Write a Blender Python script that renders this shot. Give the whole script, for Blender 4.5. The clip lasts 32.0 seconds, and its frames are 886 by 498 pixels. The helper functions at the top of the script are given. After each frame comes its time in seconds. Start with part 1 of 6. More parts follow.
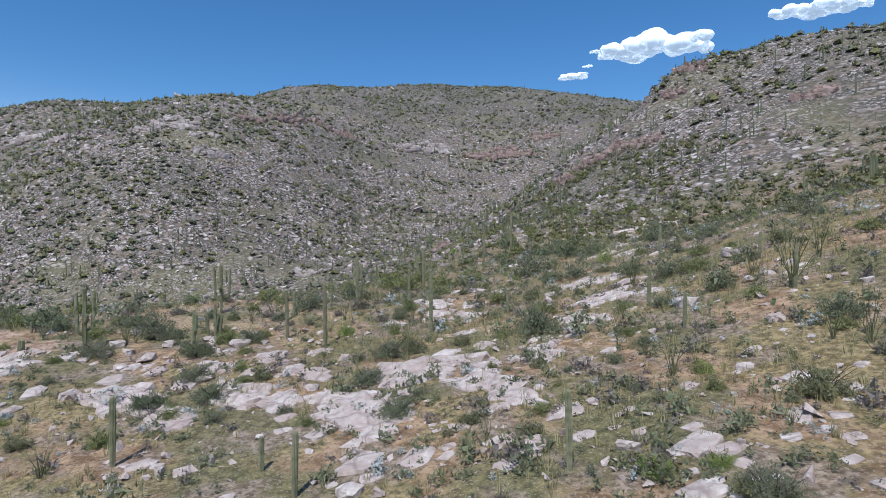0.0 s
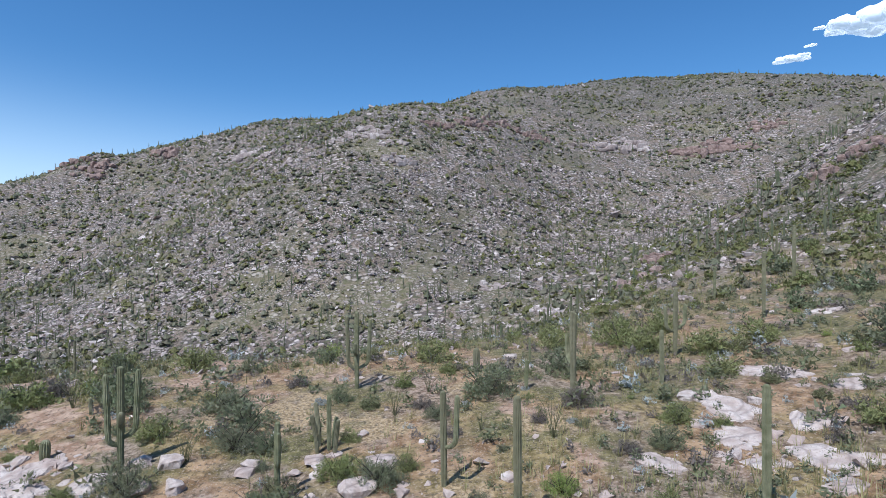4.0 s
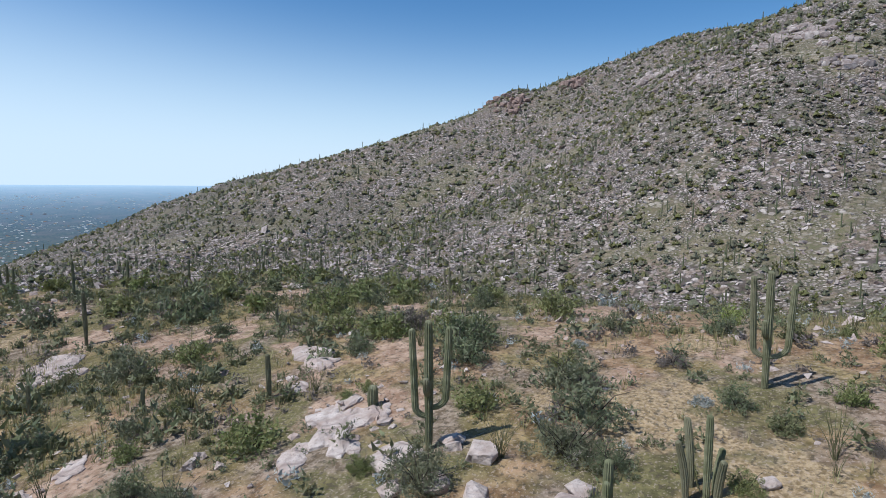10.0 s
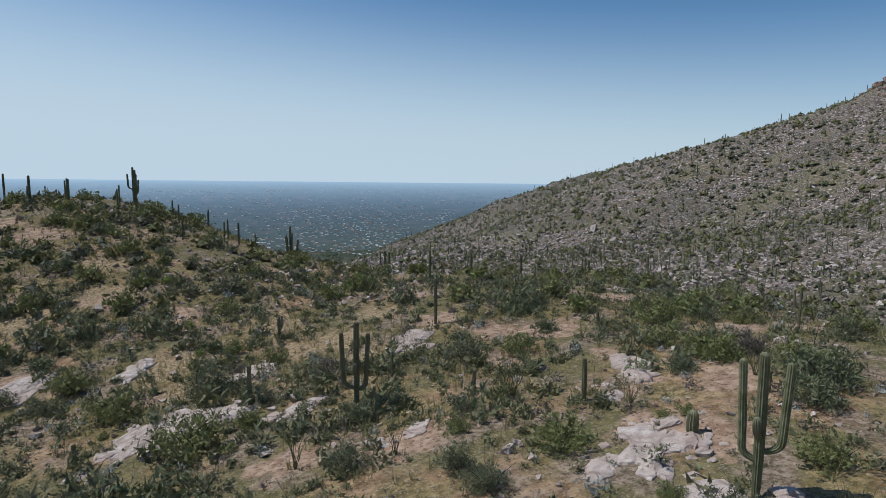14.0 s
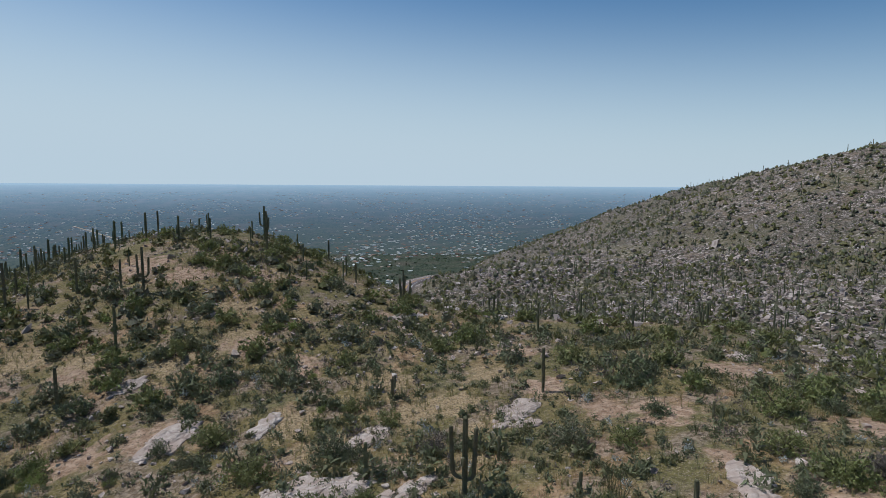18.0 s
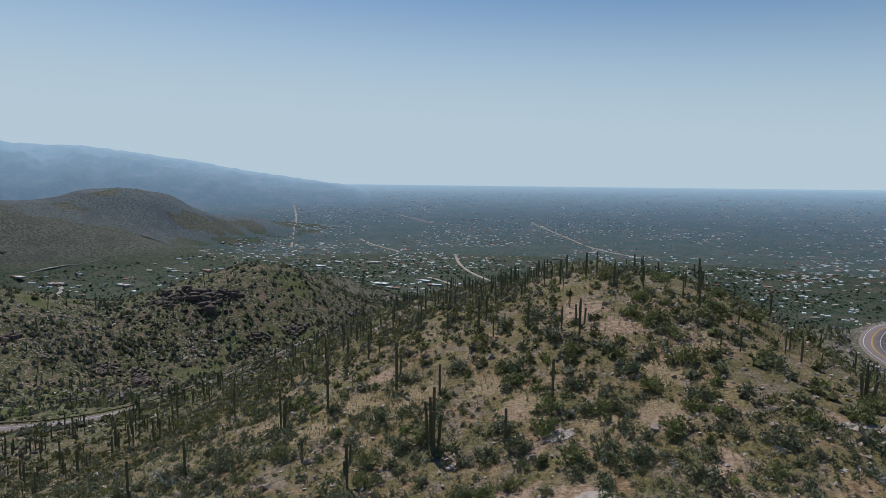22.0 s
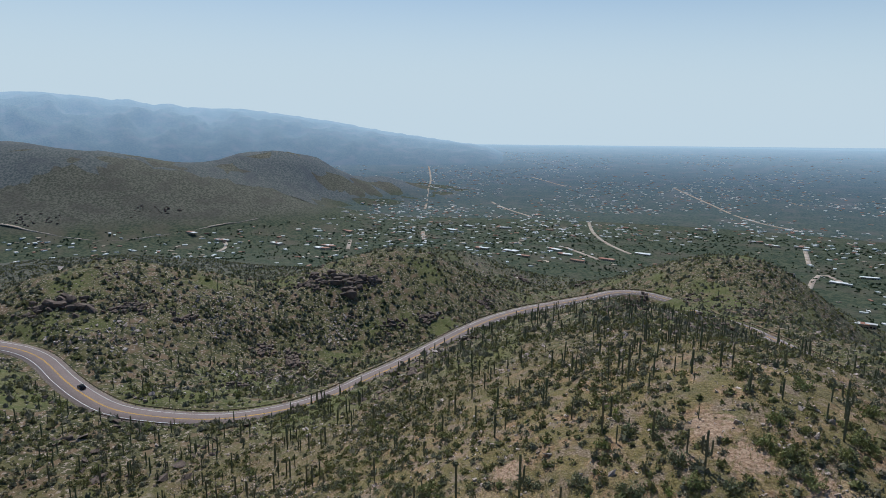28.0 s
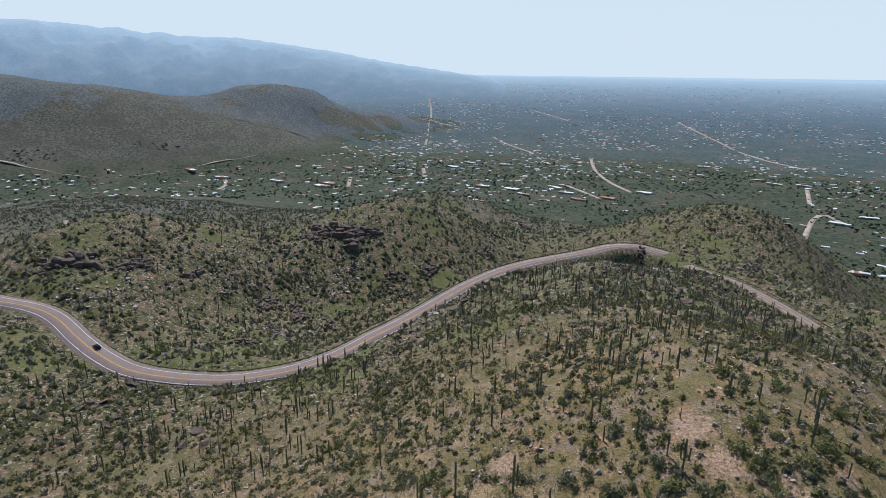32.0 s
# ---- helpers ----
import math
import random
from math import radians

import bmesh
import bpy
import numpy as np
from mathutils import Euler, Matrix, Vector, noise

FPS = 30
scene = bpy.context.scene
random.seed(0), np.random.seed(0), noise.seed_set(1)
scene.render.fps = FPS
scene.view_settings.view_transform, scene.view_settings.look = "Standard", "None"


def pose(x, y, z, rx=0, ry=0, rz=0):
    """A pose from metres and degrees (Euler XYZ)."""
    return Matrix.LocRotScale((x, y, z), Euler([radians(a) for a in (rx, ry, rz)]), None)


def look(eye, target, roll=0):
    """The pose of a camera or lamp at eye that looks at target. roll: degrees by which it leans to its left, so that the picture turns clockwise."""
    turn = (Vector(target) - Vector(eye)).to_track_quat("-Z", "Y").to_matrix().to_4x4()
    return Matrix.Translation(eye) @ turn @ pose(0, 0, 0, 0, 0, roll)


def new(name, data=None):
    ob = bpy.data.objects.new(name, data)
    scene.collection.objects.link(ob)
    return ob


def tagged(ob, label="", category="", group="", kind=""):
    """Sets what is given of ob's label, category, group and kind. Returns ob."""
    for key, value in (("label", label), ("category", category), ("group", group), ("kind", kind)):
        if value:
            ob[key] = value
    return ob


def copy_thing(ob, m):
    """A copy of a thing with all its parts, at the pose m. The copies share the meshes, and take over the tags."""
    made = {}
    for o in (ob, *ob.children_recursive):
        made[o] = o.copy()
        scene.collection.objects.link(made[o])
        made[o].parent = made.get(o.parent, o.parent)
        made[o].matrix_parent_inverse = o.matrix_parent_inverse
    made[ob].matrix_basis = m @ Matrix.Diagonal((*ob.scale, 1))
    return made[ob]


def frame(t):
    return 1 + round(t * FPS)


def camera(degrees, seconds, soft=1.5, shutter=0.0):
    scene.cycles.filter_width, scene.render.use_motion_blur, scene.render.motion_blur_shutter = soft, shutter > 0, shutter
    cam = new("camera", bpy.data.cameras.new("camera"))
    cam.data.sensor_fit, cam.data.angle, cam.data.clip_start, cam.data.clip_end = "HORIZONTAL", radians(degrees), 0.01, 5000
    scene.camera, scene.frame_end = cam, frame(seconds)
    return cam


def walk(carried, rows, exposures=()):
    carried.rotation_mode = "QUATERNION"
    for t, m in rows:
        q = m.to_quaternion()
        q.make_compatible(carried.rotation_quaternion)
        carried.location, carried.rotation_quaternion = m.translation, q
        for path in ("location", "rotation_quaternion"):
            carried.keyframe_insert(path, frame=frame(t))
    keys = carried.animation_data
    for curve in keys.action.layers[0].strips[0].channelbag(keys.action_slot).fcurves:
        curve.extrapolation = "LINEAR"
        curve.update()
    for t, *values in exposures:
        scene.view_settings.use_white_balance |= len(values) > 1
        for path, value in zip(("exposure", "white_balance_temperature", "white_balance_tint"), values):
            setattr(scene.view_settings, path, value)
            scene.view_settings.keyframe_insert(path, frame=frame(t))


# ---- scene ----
cam = camera(73.67, 32.0, 0.6)
# seconds, x, y, z, tilt from straight down, heading, roll
PATH = [
    (0.0, -34.14, 5.60, -2.39, 90.05, -115.49, -0.29),
    (0.5, -30.91, 4.38, -2.29, 90.27, -114.82, -0.26),
    (1.0, -27.63, 3.44, -2.14, 90.52, -113.78, -0.13),
    (1.5, -24.91, 2.36, -1.41, 90.35, -112.63, -0.22),
    (2.0, -22.02, 1.51, -0.99, 90.39, -110.01, -0.20),
    (2.5, -19.12, 0.86, -0.63, 90.45, -107.05, -0.18),
    (3.0, -16.33, 0.37, -0.42, 90.48, -104.22, -0.10),
    (3.5, -13.53, 0.09, -0.24, 90.50, -101.30, -0.04),
    (4.0, -10.87, -0.08, -0.08, 90.54, -97.54, 0.00),
    (4.5, -8.28, -0.13, -0.03, 90.56, -94.55, 0.10),
    (6.5, -0.66, -0.03, 0.12, 83.89, -92.23, -0.19),
    (7.0, 0.00, 0.05, 0.07, 83.90, -89.74, -0.21),
    (7.5, 0.11, 0.13, -0.03, 83.91, -87.82, -0.25),
    (8.0, -0.08, 0.24, -0.10, 83.83, -82.89, -0.09),
    (8.5, -0.15, 0.24, -0.18, 83.76, -76.22, 0.03),
    (9.0, -0.14, 0.21, -0.23, 83.67, -70.89, 0.21),
    (9.5, -0.15, 0.16, -0.25, 83.61, -65.68, 0.32),
    (10.0, -0.06, 0.10, -0.24, 83.57, -59.98, 0.28),
    (10.5, -0.08, 0.05, -0.20, 83.51, -54.62, 0.34),
    (11.0, -0.06, 0.05, -0.19, 83.47, -49.43, 0.44),
    (11.5, -0.06, 0.02, -0.17, 83.43, -44.22, 0.46),
    (12.0, -0.11, 0.02, -0.10, 83.35, -39.07, 0.62),
    (12.5, -0.01, 0.03, -0.04, 83.26, -34.33, 0.58),
    (13.0, 0.00, 0.00, 0.00, 83.25, -31.60, 0.58),
    (13.5, 0.01, -0.03, 0.05, 83.21, -29.75, 0.59),
    (14.0, 0.01, -0.03, 0.18, 83.18, -28.82, 0.55),
    (14.5, 0.02, -0.11, 0.89, 83.23, -27.54, 0.44),
    (15.0, -0.05, -0.17, 1.56, 83.27, -24.86, 0.35),
    (15.5, -0.15, -0.24, 2.19, 83.28, -22.07, 0.30),
    (17.5, -0.28, -0.39, 4.89, 83.32, -18.41, 0.40),
    (18.0, -0.29, -0.38, 5.64, 83.39, -18.27, 0.35),
    (18.5, -0.29, -0.41, 6.46, 83.42, -17.69, 0.33),
    (19.0, -0.35, -0.45, 7.38, 83.44, -15.85, 0.37),
    (19.5, -0.50, -0.57, 8.12, 83.52, -9.81, 0.43),
    (20.0, -0.40, -0.64, 8.82, 83.50, -2.16, 0.45),
    (20.5, -0.39, -0.70, 9.65, 83.46, 4.46, 0.44),
    (21.0, -0.34, -0.74, 10.75, 83.38, 11.66, 0.50),
    (21.5, -0.30, -0.63, 11.80, 83.35, 18.27, 0.65),
    (22.0, -0.25, -0.71, 13.18, 83.26, 22.28, 0.68),
    (22.5, -0.13, -0.93, 14.79, 83.22, 26.33, 0.65),
    (23.0, -0.17, -0.98, 16.14, 81.97, 29.40, 0.67),
    (23.5, -0.20, -0.92, 17.33, 80.30, 32.54, 0.75),
    (24.0, -0.07, -0.99, 18.71, 79.01, 34.68, 0.81),
    (24.5, -0.06, -1.10, 20.30, 78.96, 34.98, 0.81),
    (25.0, -0.12, -1.09, 22.12, 78.97, 35.00, 0.77),
    (25.5, -0.31, -1.02, 23.99, 78.97, 34.99, 0.74),
    (27.5, -0.08, -1.42, 33.98, 79.05, 34.99, 0.61),
    (28.0, -0.12, -1.42, 35.99, 79.08, 34.99, 0.59),
    (28.5, -0.14, -1.48, 37.80, 79.11, 34.99, 0.60),
    (29.0, -0.12, -1.62, 39.74, 79.16, 34.99, 0.59),
    (29.5, -0.13, -1.60, 41.69, 79.17, 34.99, 0.61),
    (30.0, -0.09, -1.57, 43.52, 79.21, 35.00, 0.60),
    (30.5, -0.07, -1.70, 45.24, 79.17, 34.98, 0.59),
    (31.0, 0.05, -1.98, 46.64, 77.51, 34.98, 0.63),
    (31.5, 0.12, -2.21, 48.03, 75.07, 34.99, 0.67),
    (32.0, 0.29, -2.44, 49.44, 72.61, 34.97, 0.73),
]
walk(
    cam,
    [(t, pose(x, y, z, tilt, 0, head) @ pose(0, 0, 0, 0, 0, roll)) for t, x, y, z, tilt, head, roll in PATH],
    [(0.0, -0.02, 5450, 9), (6.0, 0.12, 5420, 9), (8.0, 0.1, 5500, 8), (10.0, -0.1, 5650, 8), (13.0, -0.46, 5850, 7), (19.0, -0.6, 5900, 6), (22.0, -0.66, 5950, 6), (25.0, -0.42, 6000, 6), (30.0, -0.46, 6000, 6), (32.0, -0.2, 6050, 10)],
)

# ---- light ----
SUN_TURN, SUN_UP = 50.0, 58.0
world = bpy.data.worlds.new("sky")
scene.world = world
world.use_nodes = True
wn = world.node_tree
sky = wn.nodes.new("ShaderNodeTexSky")
sky.sky_type = "NISHITA"
sky.sun_disc = False
sky.sun_elevation = radians(SUN_UP)
sky.sun_rotation = radians(-SUN_TURN)
sky.altitude = 900
sky.dust_density = 0.8
sky.ozone_density = 1.5
tone = wn.nodes.new("ShaderNodeHueSaturation")
tone.inputs["Saturation"].default_value = 1.24
tone.inputs["Value"].default_value = 1.2
tone.inputs["Hue"].default_value = 0.497
wn.links.new(sky.outputs[0], tone.inputs["Color"])
# pale haze that thickens toward the horizon
way = wn.nodes.new("ShaderNodeTexCoord")
# the haze reaches higher on the sun's side
rise = wn.nodes.new("ShaderNodeVectorMath")
rise.operation = "DOT_PRODUCT"
wn.links.new(way.outputs["Generated"], rise.inputs[0])
rise.inputs[1].default_value = (0.09 * math.sin(radians(SUN_TURN)), -0.09 * math.cos(radians(SUN_TURN)), 1.0)
haze = wn.nodes.new("ShaderNodeMapRange")
haze.interpolation_type = "SMOOTHERSTEP"
haze.inputs["From Min"].default_value, haze.inputs["From Max"].default_value = 0.35, -0.06
wn.links.new(rise.outputs["Value"], haze.inputs["Value"])
veil = wn.nodes.new("ShaderNodeMix")
veil.data_type = "RGBA"
wn.links.new(haze.outputs["Result"], veil.inputs[0])
wn.links.new(tone.outputs[0], veil.inputs[6])
veil.inputs[7].default_value = (7.8, 8.95, 9.7, 1)
wn.links.new(veil.outputs[2], wn.nodes["Background"].inputs[0])
wn.nodes["Background"].inputs[1].default_value = 0.10
sun = new("sun", bpy.data.lights.new("sun", "SUN"))
sun.data.energy = 4.4
sun.data.angle = radians(0.53)
sun.data.color = (1.0, 0.95, 0.87)
sun.matrix_world = look(
    (0, 0, 0),
    (math.sin(radians(SUN_TURN)) * math.cos(radians(SUN_UP)), -math.cos(radians(SUN_TURN)) * math.cos(radians(SUN_UP)), -math.sin(radians(SUN_UP))),
)
sun.location = (0, 0, 300)

# ---- terrain shape ----
FLOOR = -255.0
# broad hills: x, y, height, long and short spread, turn
HILLS = [
    (432, 192, 9.0, 16, 13, 0.00),
    (112, -152, 7.0, 9, 14, 0.30),
    (630, -330, 353.5, 487, 387, 0.17),
    (-21, 3, 191.7, 700, 241, 0.63),
    (-1933, 1433, 147.0, 221, 177, -0.05),
    (-2273, 800, 241.3, 296, 305, -0.02),
    (-1767, 1080, 100.2, 287, 194, 0.51),
    (-1903, 1378, 14.7, 55, 55, 0.00),
    (-1835, 1546, 75.0, 110, 110, 0.00),
    (-1822, 1711, 95.0, 120, 120, 0.00),
    (-1811, 1934, 80.0, 130, 130, 0.00),
    (-1775, 2164, 45.0, 120, 120, 0.00),
]
# rises and hollows round the knoll, in metres, row by row to the north
FINE = (-50, -50, 30, 26, [
    (-0.0, 7.7, 2.7, -4.5, 10.3),
    (-0.1, -4.3, -4.6, 1.4, -3.7),
    (5.0, -1.5, -3.4, 4.0, -2.1),
    (-4.2, -7.3, -4.2, -2.7, 2.2),
    (1.8, -2.9, -2.7, 0.7, 6.9),
    (-1.9, -0.5, 6.0, -11.6, -0.2),
    (1.6, -0.6, 3.0, -7.5, -0.5),
])
# spurs and gullies of the flank
MIDDLE = (-350, -180, 85, 72, [
    (-5.4, -6.5, -6.0, 6.2, 3.9, 25.5, 50.0, -18.1, 0.4, -4.3, -0.1),
    (-6.4, 5.5, -2.0, 5.8, -20.8, -1.5, -11.6, -29.8, 16.1, 1.5, 33.9),
    (-18.0, 27.7, -38.1, -13.1, 17.1, 1.3, -10.8, 38.9, 23.0, 30.1, -30.6),
    (-30.7, -3.7, 14.8, -18.0, 21.9, -8.0, -27.6, 5.7, 0.2, -11.1, 45.3),
    (75.6, -15.8, -4.3, -11.7, 35.2, -11.1, 27.2, -22.3, -14.0, 8.0, -18.2),
    (-6.9, -19.5, -17.4, 54.3, -36.1, -10.9, -22.8, -11.4, 9.7, 4.9, 12.7),
    (-8.4, 82.0, -45.1, 7.2, -0.2, 30.6, 11.5, -0.3, 10.0, -22.0, -20.4),
    (-15.1, 9.2, -29.6, 6.7, -0.3, -42.3, -2.4, -23.2, 4.6, 7.3, -1.6),
    (44.7, -32.8, 10.1, 19.6, 34.8, -68.8, 21.7, 14.6, 13.2, -2.1, -2.8),
])
# lie of the land down to the valley
WIDE = (-1250, -600, 380, 320, [
    (7, 27, 68, 184, 51, 77),
    (8, 23, -33, 28, -144, 70),
    (-10, 78, 32, -51, -82, 110),
    (-15, 45, 21, 178, 5, 105),
    (-5, 8, -69, -2, -75, -4),
    (-3, 4, 3, 9, 1, -3),
])


def lattice(x, y, seed):
    """Smooth value noise between -1 and 1."""
    xi, yi = np.floor(x).astype(np.int64), np.floor(y).astype(np.int64)
    fx, fy = x - xi, y - yi
    fx, fy = fx * fx * (3 - 2 * fx), fy * fy * (3 - 2 * fy)

    def corner(i, j):
        h = (i * 374761393 + j * 668265263 + seed * 974711) & 0x7FFFFFFF
        h = ((h ^ (h >> 13)) * 1274126177) & 0x7FFFFFFF
        return ((h ^ (h >> 16)) & 0xFFFF) / 32767.5 - 1

    low = corner(xi, yi) * (1 - fx) + corner(xi + 1, yi) * fx
    high = corner(xi, yi + 1) * (1 - fx) + corner(xi + 1, yi + 1) * fx
    return low * (1 - fy) + high * fy


def rough(x, y, size, seed, octaves=3):
    total, gain = 0.0, 1.0
    for k in range(octaves):
        total = total + gain * lattice(x / size + 17.3 * k, y / size - 9.1 * k, seed + k)
        size, gain = size * 0.5, gain * 0.5
    return total


def step(a, b, v):
    t = np.clip((v - a) / (b - a), 0, 1)
    return t * t * (3 - 2 * t)


# centre line of the mountain road, in three stretches
ROAD_WEST = [(-343.1, 75.8, -55.5), (-313.1, 87.8, -58.0), (-294.8, 94.5, -59.0), (-277.1, 96.4, -60.0), (-249.8, 93.3, -61.0), (-228.4, 91.8, -61.5), (-209.6, 92.9, -62.0), (-193.0, 98.8, -62.2), (-178.4, 107.7, -62.5), (-168.6, 117.7, -62.6), (-160.6, 132.5, -62.8), (-156.6, 149.7, -63.0), (-156.4, 169.9, -63.0), (-155.7, 192.3, -63.0), (-156.2, 219.8, -62.7), (-156.4, 246.1, -62.4), (-153.8, 271.2, -62.0), (-147.3, 292.7, -61.5), (-136.5, 311.6, -60.5), (-124.0, 328.5, -58.8), (-114.3, 345.2, -57.5), (-102.0, 358.0, -58.5), (-85.0, 356.0, -59.5)]
ROAD_EAST = [(-69.9, 343.5, -60.0), (-57.4, 335.4, -59.5), (-41.6, 326.8, -59.0), (-26.1, 310.5, -58.0), (-12.3, 293.6, -57.0), (-0.7, 277.1, -56.0)]
ROAD_BELOW = [(95, 218, -57), (88, 235, -57), (86, 246, -57), (83, 258, -57), (80, 272, -57), (78, 285, -57), (78, 301, -57), (82, 319, -57), (90, 340, -57), (101, 356, -57), (114, 366, -57)]


def dense(line, gap=4.0):
    """Points along a smooth curve through the line's corners."""
    p = np.array([line[0]] + list(line) + [line[-1]], float)
    out = []
    for k in range(1, len(p) - 2):
        n = max(2, int(np.linalg.norm(p[k + 1] - p[k]) / gap))
        for t in np.arange(n) / n:
            a, b, c, d = p[k - 1], p[k], p[k + 1], p[k + 2]
            out.append(0.5 * (2 * b + (c - a) * t + (2 * a - 5 * b + 4 * c - d) * t * t + (3 * b - a - 3 * c + d) * t ** 3))
    return np.array(out + [p[-2]])


ROADS = [dense(ROAD_WEST), dense(ROAD_EAST), dense(ROAD_BELOW)]
ROAD_POINTS = np.concatenate(ROADS)


def road_near(x, y):
    """Distance to the road's centre line and its height there."""
    best, level = np.full(x.shape, 1e9), np.zeros(x.shape)
    near = (x > -420) & (x < 120) & (y > 20) & (y < 460)
    xs, ys = x[near], y[near]
    b, l = np.full(xs.shape, 1e9), np.zeros(xs.shape)
    for px, py, pz in ROAD_POINTS:
        d = np.hypot(xs - px, ys - py)
        hit = d < b
        b[hit], l[hit] = d[hit], pz
    best[near], level[near] = b, l
    return best, level


def height(x, y):
    """Ground height in metres."""
    x, y = np.atleast_1d(np.asarray(x, float)), np.atleast_1d(np.asarray(y, float))
    z = np.full(x.shape, FLOOR)
    for cx, cy, h, sx, sy, turn in HILLS:
        c, s = math.cos(turn), math.sin(turn)
        u, v = ((x - cx) * c + (y - cy) * s) / sx, (-(x - cx) * s + (y - cy) * c) / sy
        z = z + h * np.exp(-0.5 * (u * u + v * v))
    for x0, y0, gap, spread, rows in (FINE, MIDDLE, WIDE):
        for j, row in enumerate(rows):
            gy = np.exp(-0.5 * ((y - y0 - j * gap) / spread) ** 2)
            for i, h in enumerate(row):
                z = z + h * gy * np.exp(-0.5 * ((x - x0 - i * gap) / spread) ** 2)
    r = np.hypot(x, y)
    up = step(-250, -190, z)
    z = z + up * (rough(x, y, 55, 3, 3) * 2.6 * step(90, 220, r) + rough(x, y, 9, 11, 3) * (0.3 + 0.5 * step(80, 200, r)))
    z = z + up * step(500, 1500, r) * rough(x, y, 220, 5, 4) * 14
    far = np.clip((r - 2500) / 2350, 0, 1)
    z = np.maximum(z, FLOOR) + 213 * far ** 1.15
    d, level = road_near(x, y)
    w = 1 - step(7.0, 17, d)
    return z * (1 - w) + (level - 0.25) * w


def grid_axis(spans):
    """Coordinates from spans of (end, gap), growing with distance outside."""
    out = [spans[0]]
    for end, gap in spans[1:]:
        n = int(round((end - out[-1]) / gap))
        out += list(out[-1] + (end - out[-1]) * (np.arange(n) + 1) / n)
    return np.array(out)


def outward(first, last, gap):
    out, v = [], first
    while abs(v) < last:
        gap *= 1.085
        v += math.copysign(gap, first)
        out.append(v)
    return out


def sheet(name, xs, ys, levels, material):
    gx, gy = np.meshgrid(xs, ys)
    co = np.stack([gx.ravel(), gy.ravel(), levels.ravel()], -1).astype(np.float32)
    nx, ny = len(xs), len(ys)
    i = (np.arange(ny - 1)[:, None] * nx + np.arange(nx - 1)[None, :]).ravel()
    quads = np.stack([i, i + 1, i + 1 + nx, i + nx], -1).astype(np.int32)
    return new(name, mesh_of(name, co, quads, material, smooth=True))


def mesh_of(name, co, faces, material, smooth=False):
    """A mesh from arrays of corners and of equal-sided faces."""
    me = bpy.data.meshes.new(name)
    k = faces.shape[1]
    me.vertices.add(len(co))
    me.vertices.foreach_set("co", np.ascontiguousarray(co, dtype=np.float32).ravel())
    me.loops.add(faces.size)
    me.loops.foreach_set("vertex_index", np.ascontiguousarray(faces, dtype=np.int32).ravel())
    me.polygons.add(len(faces))
    me.polygons.foreach_set("loop_start", np.arange(0, faces.size, k, dtype=np.int32))
    me.update(calc_edges=True)
    me.polygons.foreach_set("use_smooth", np.full(len(faces), smooth))
    for m in material if isinstance(material, (list, tuple)) else [material]:
        me.materials.append(m)
    me.validate()
    return me

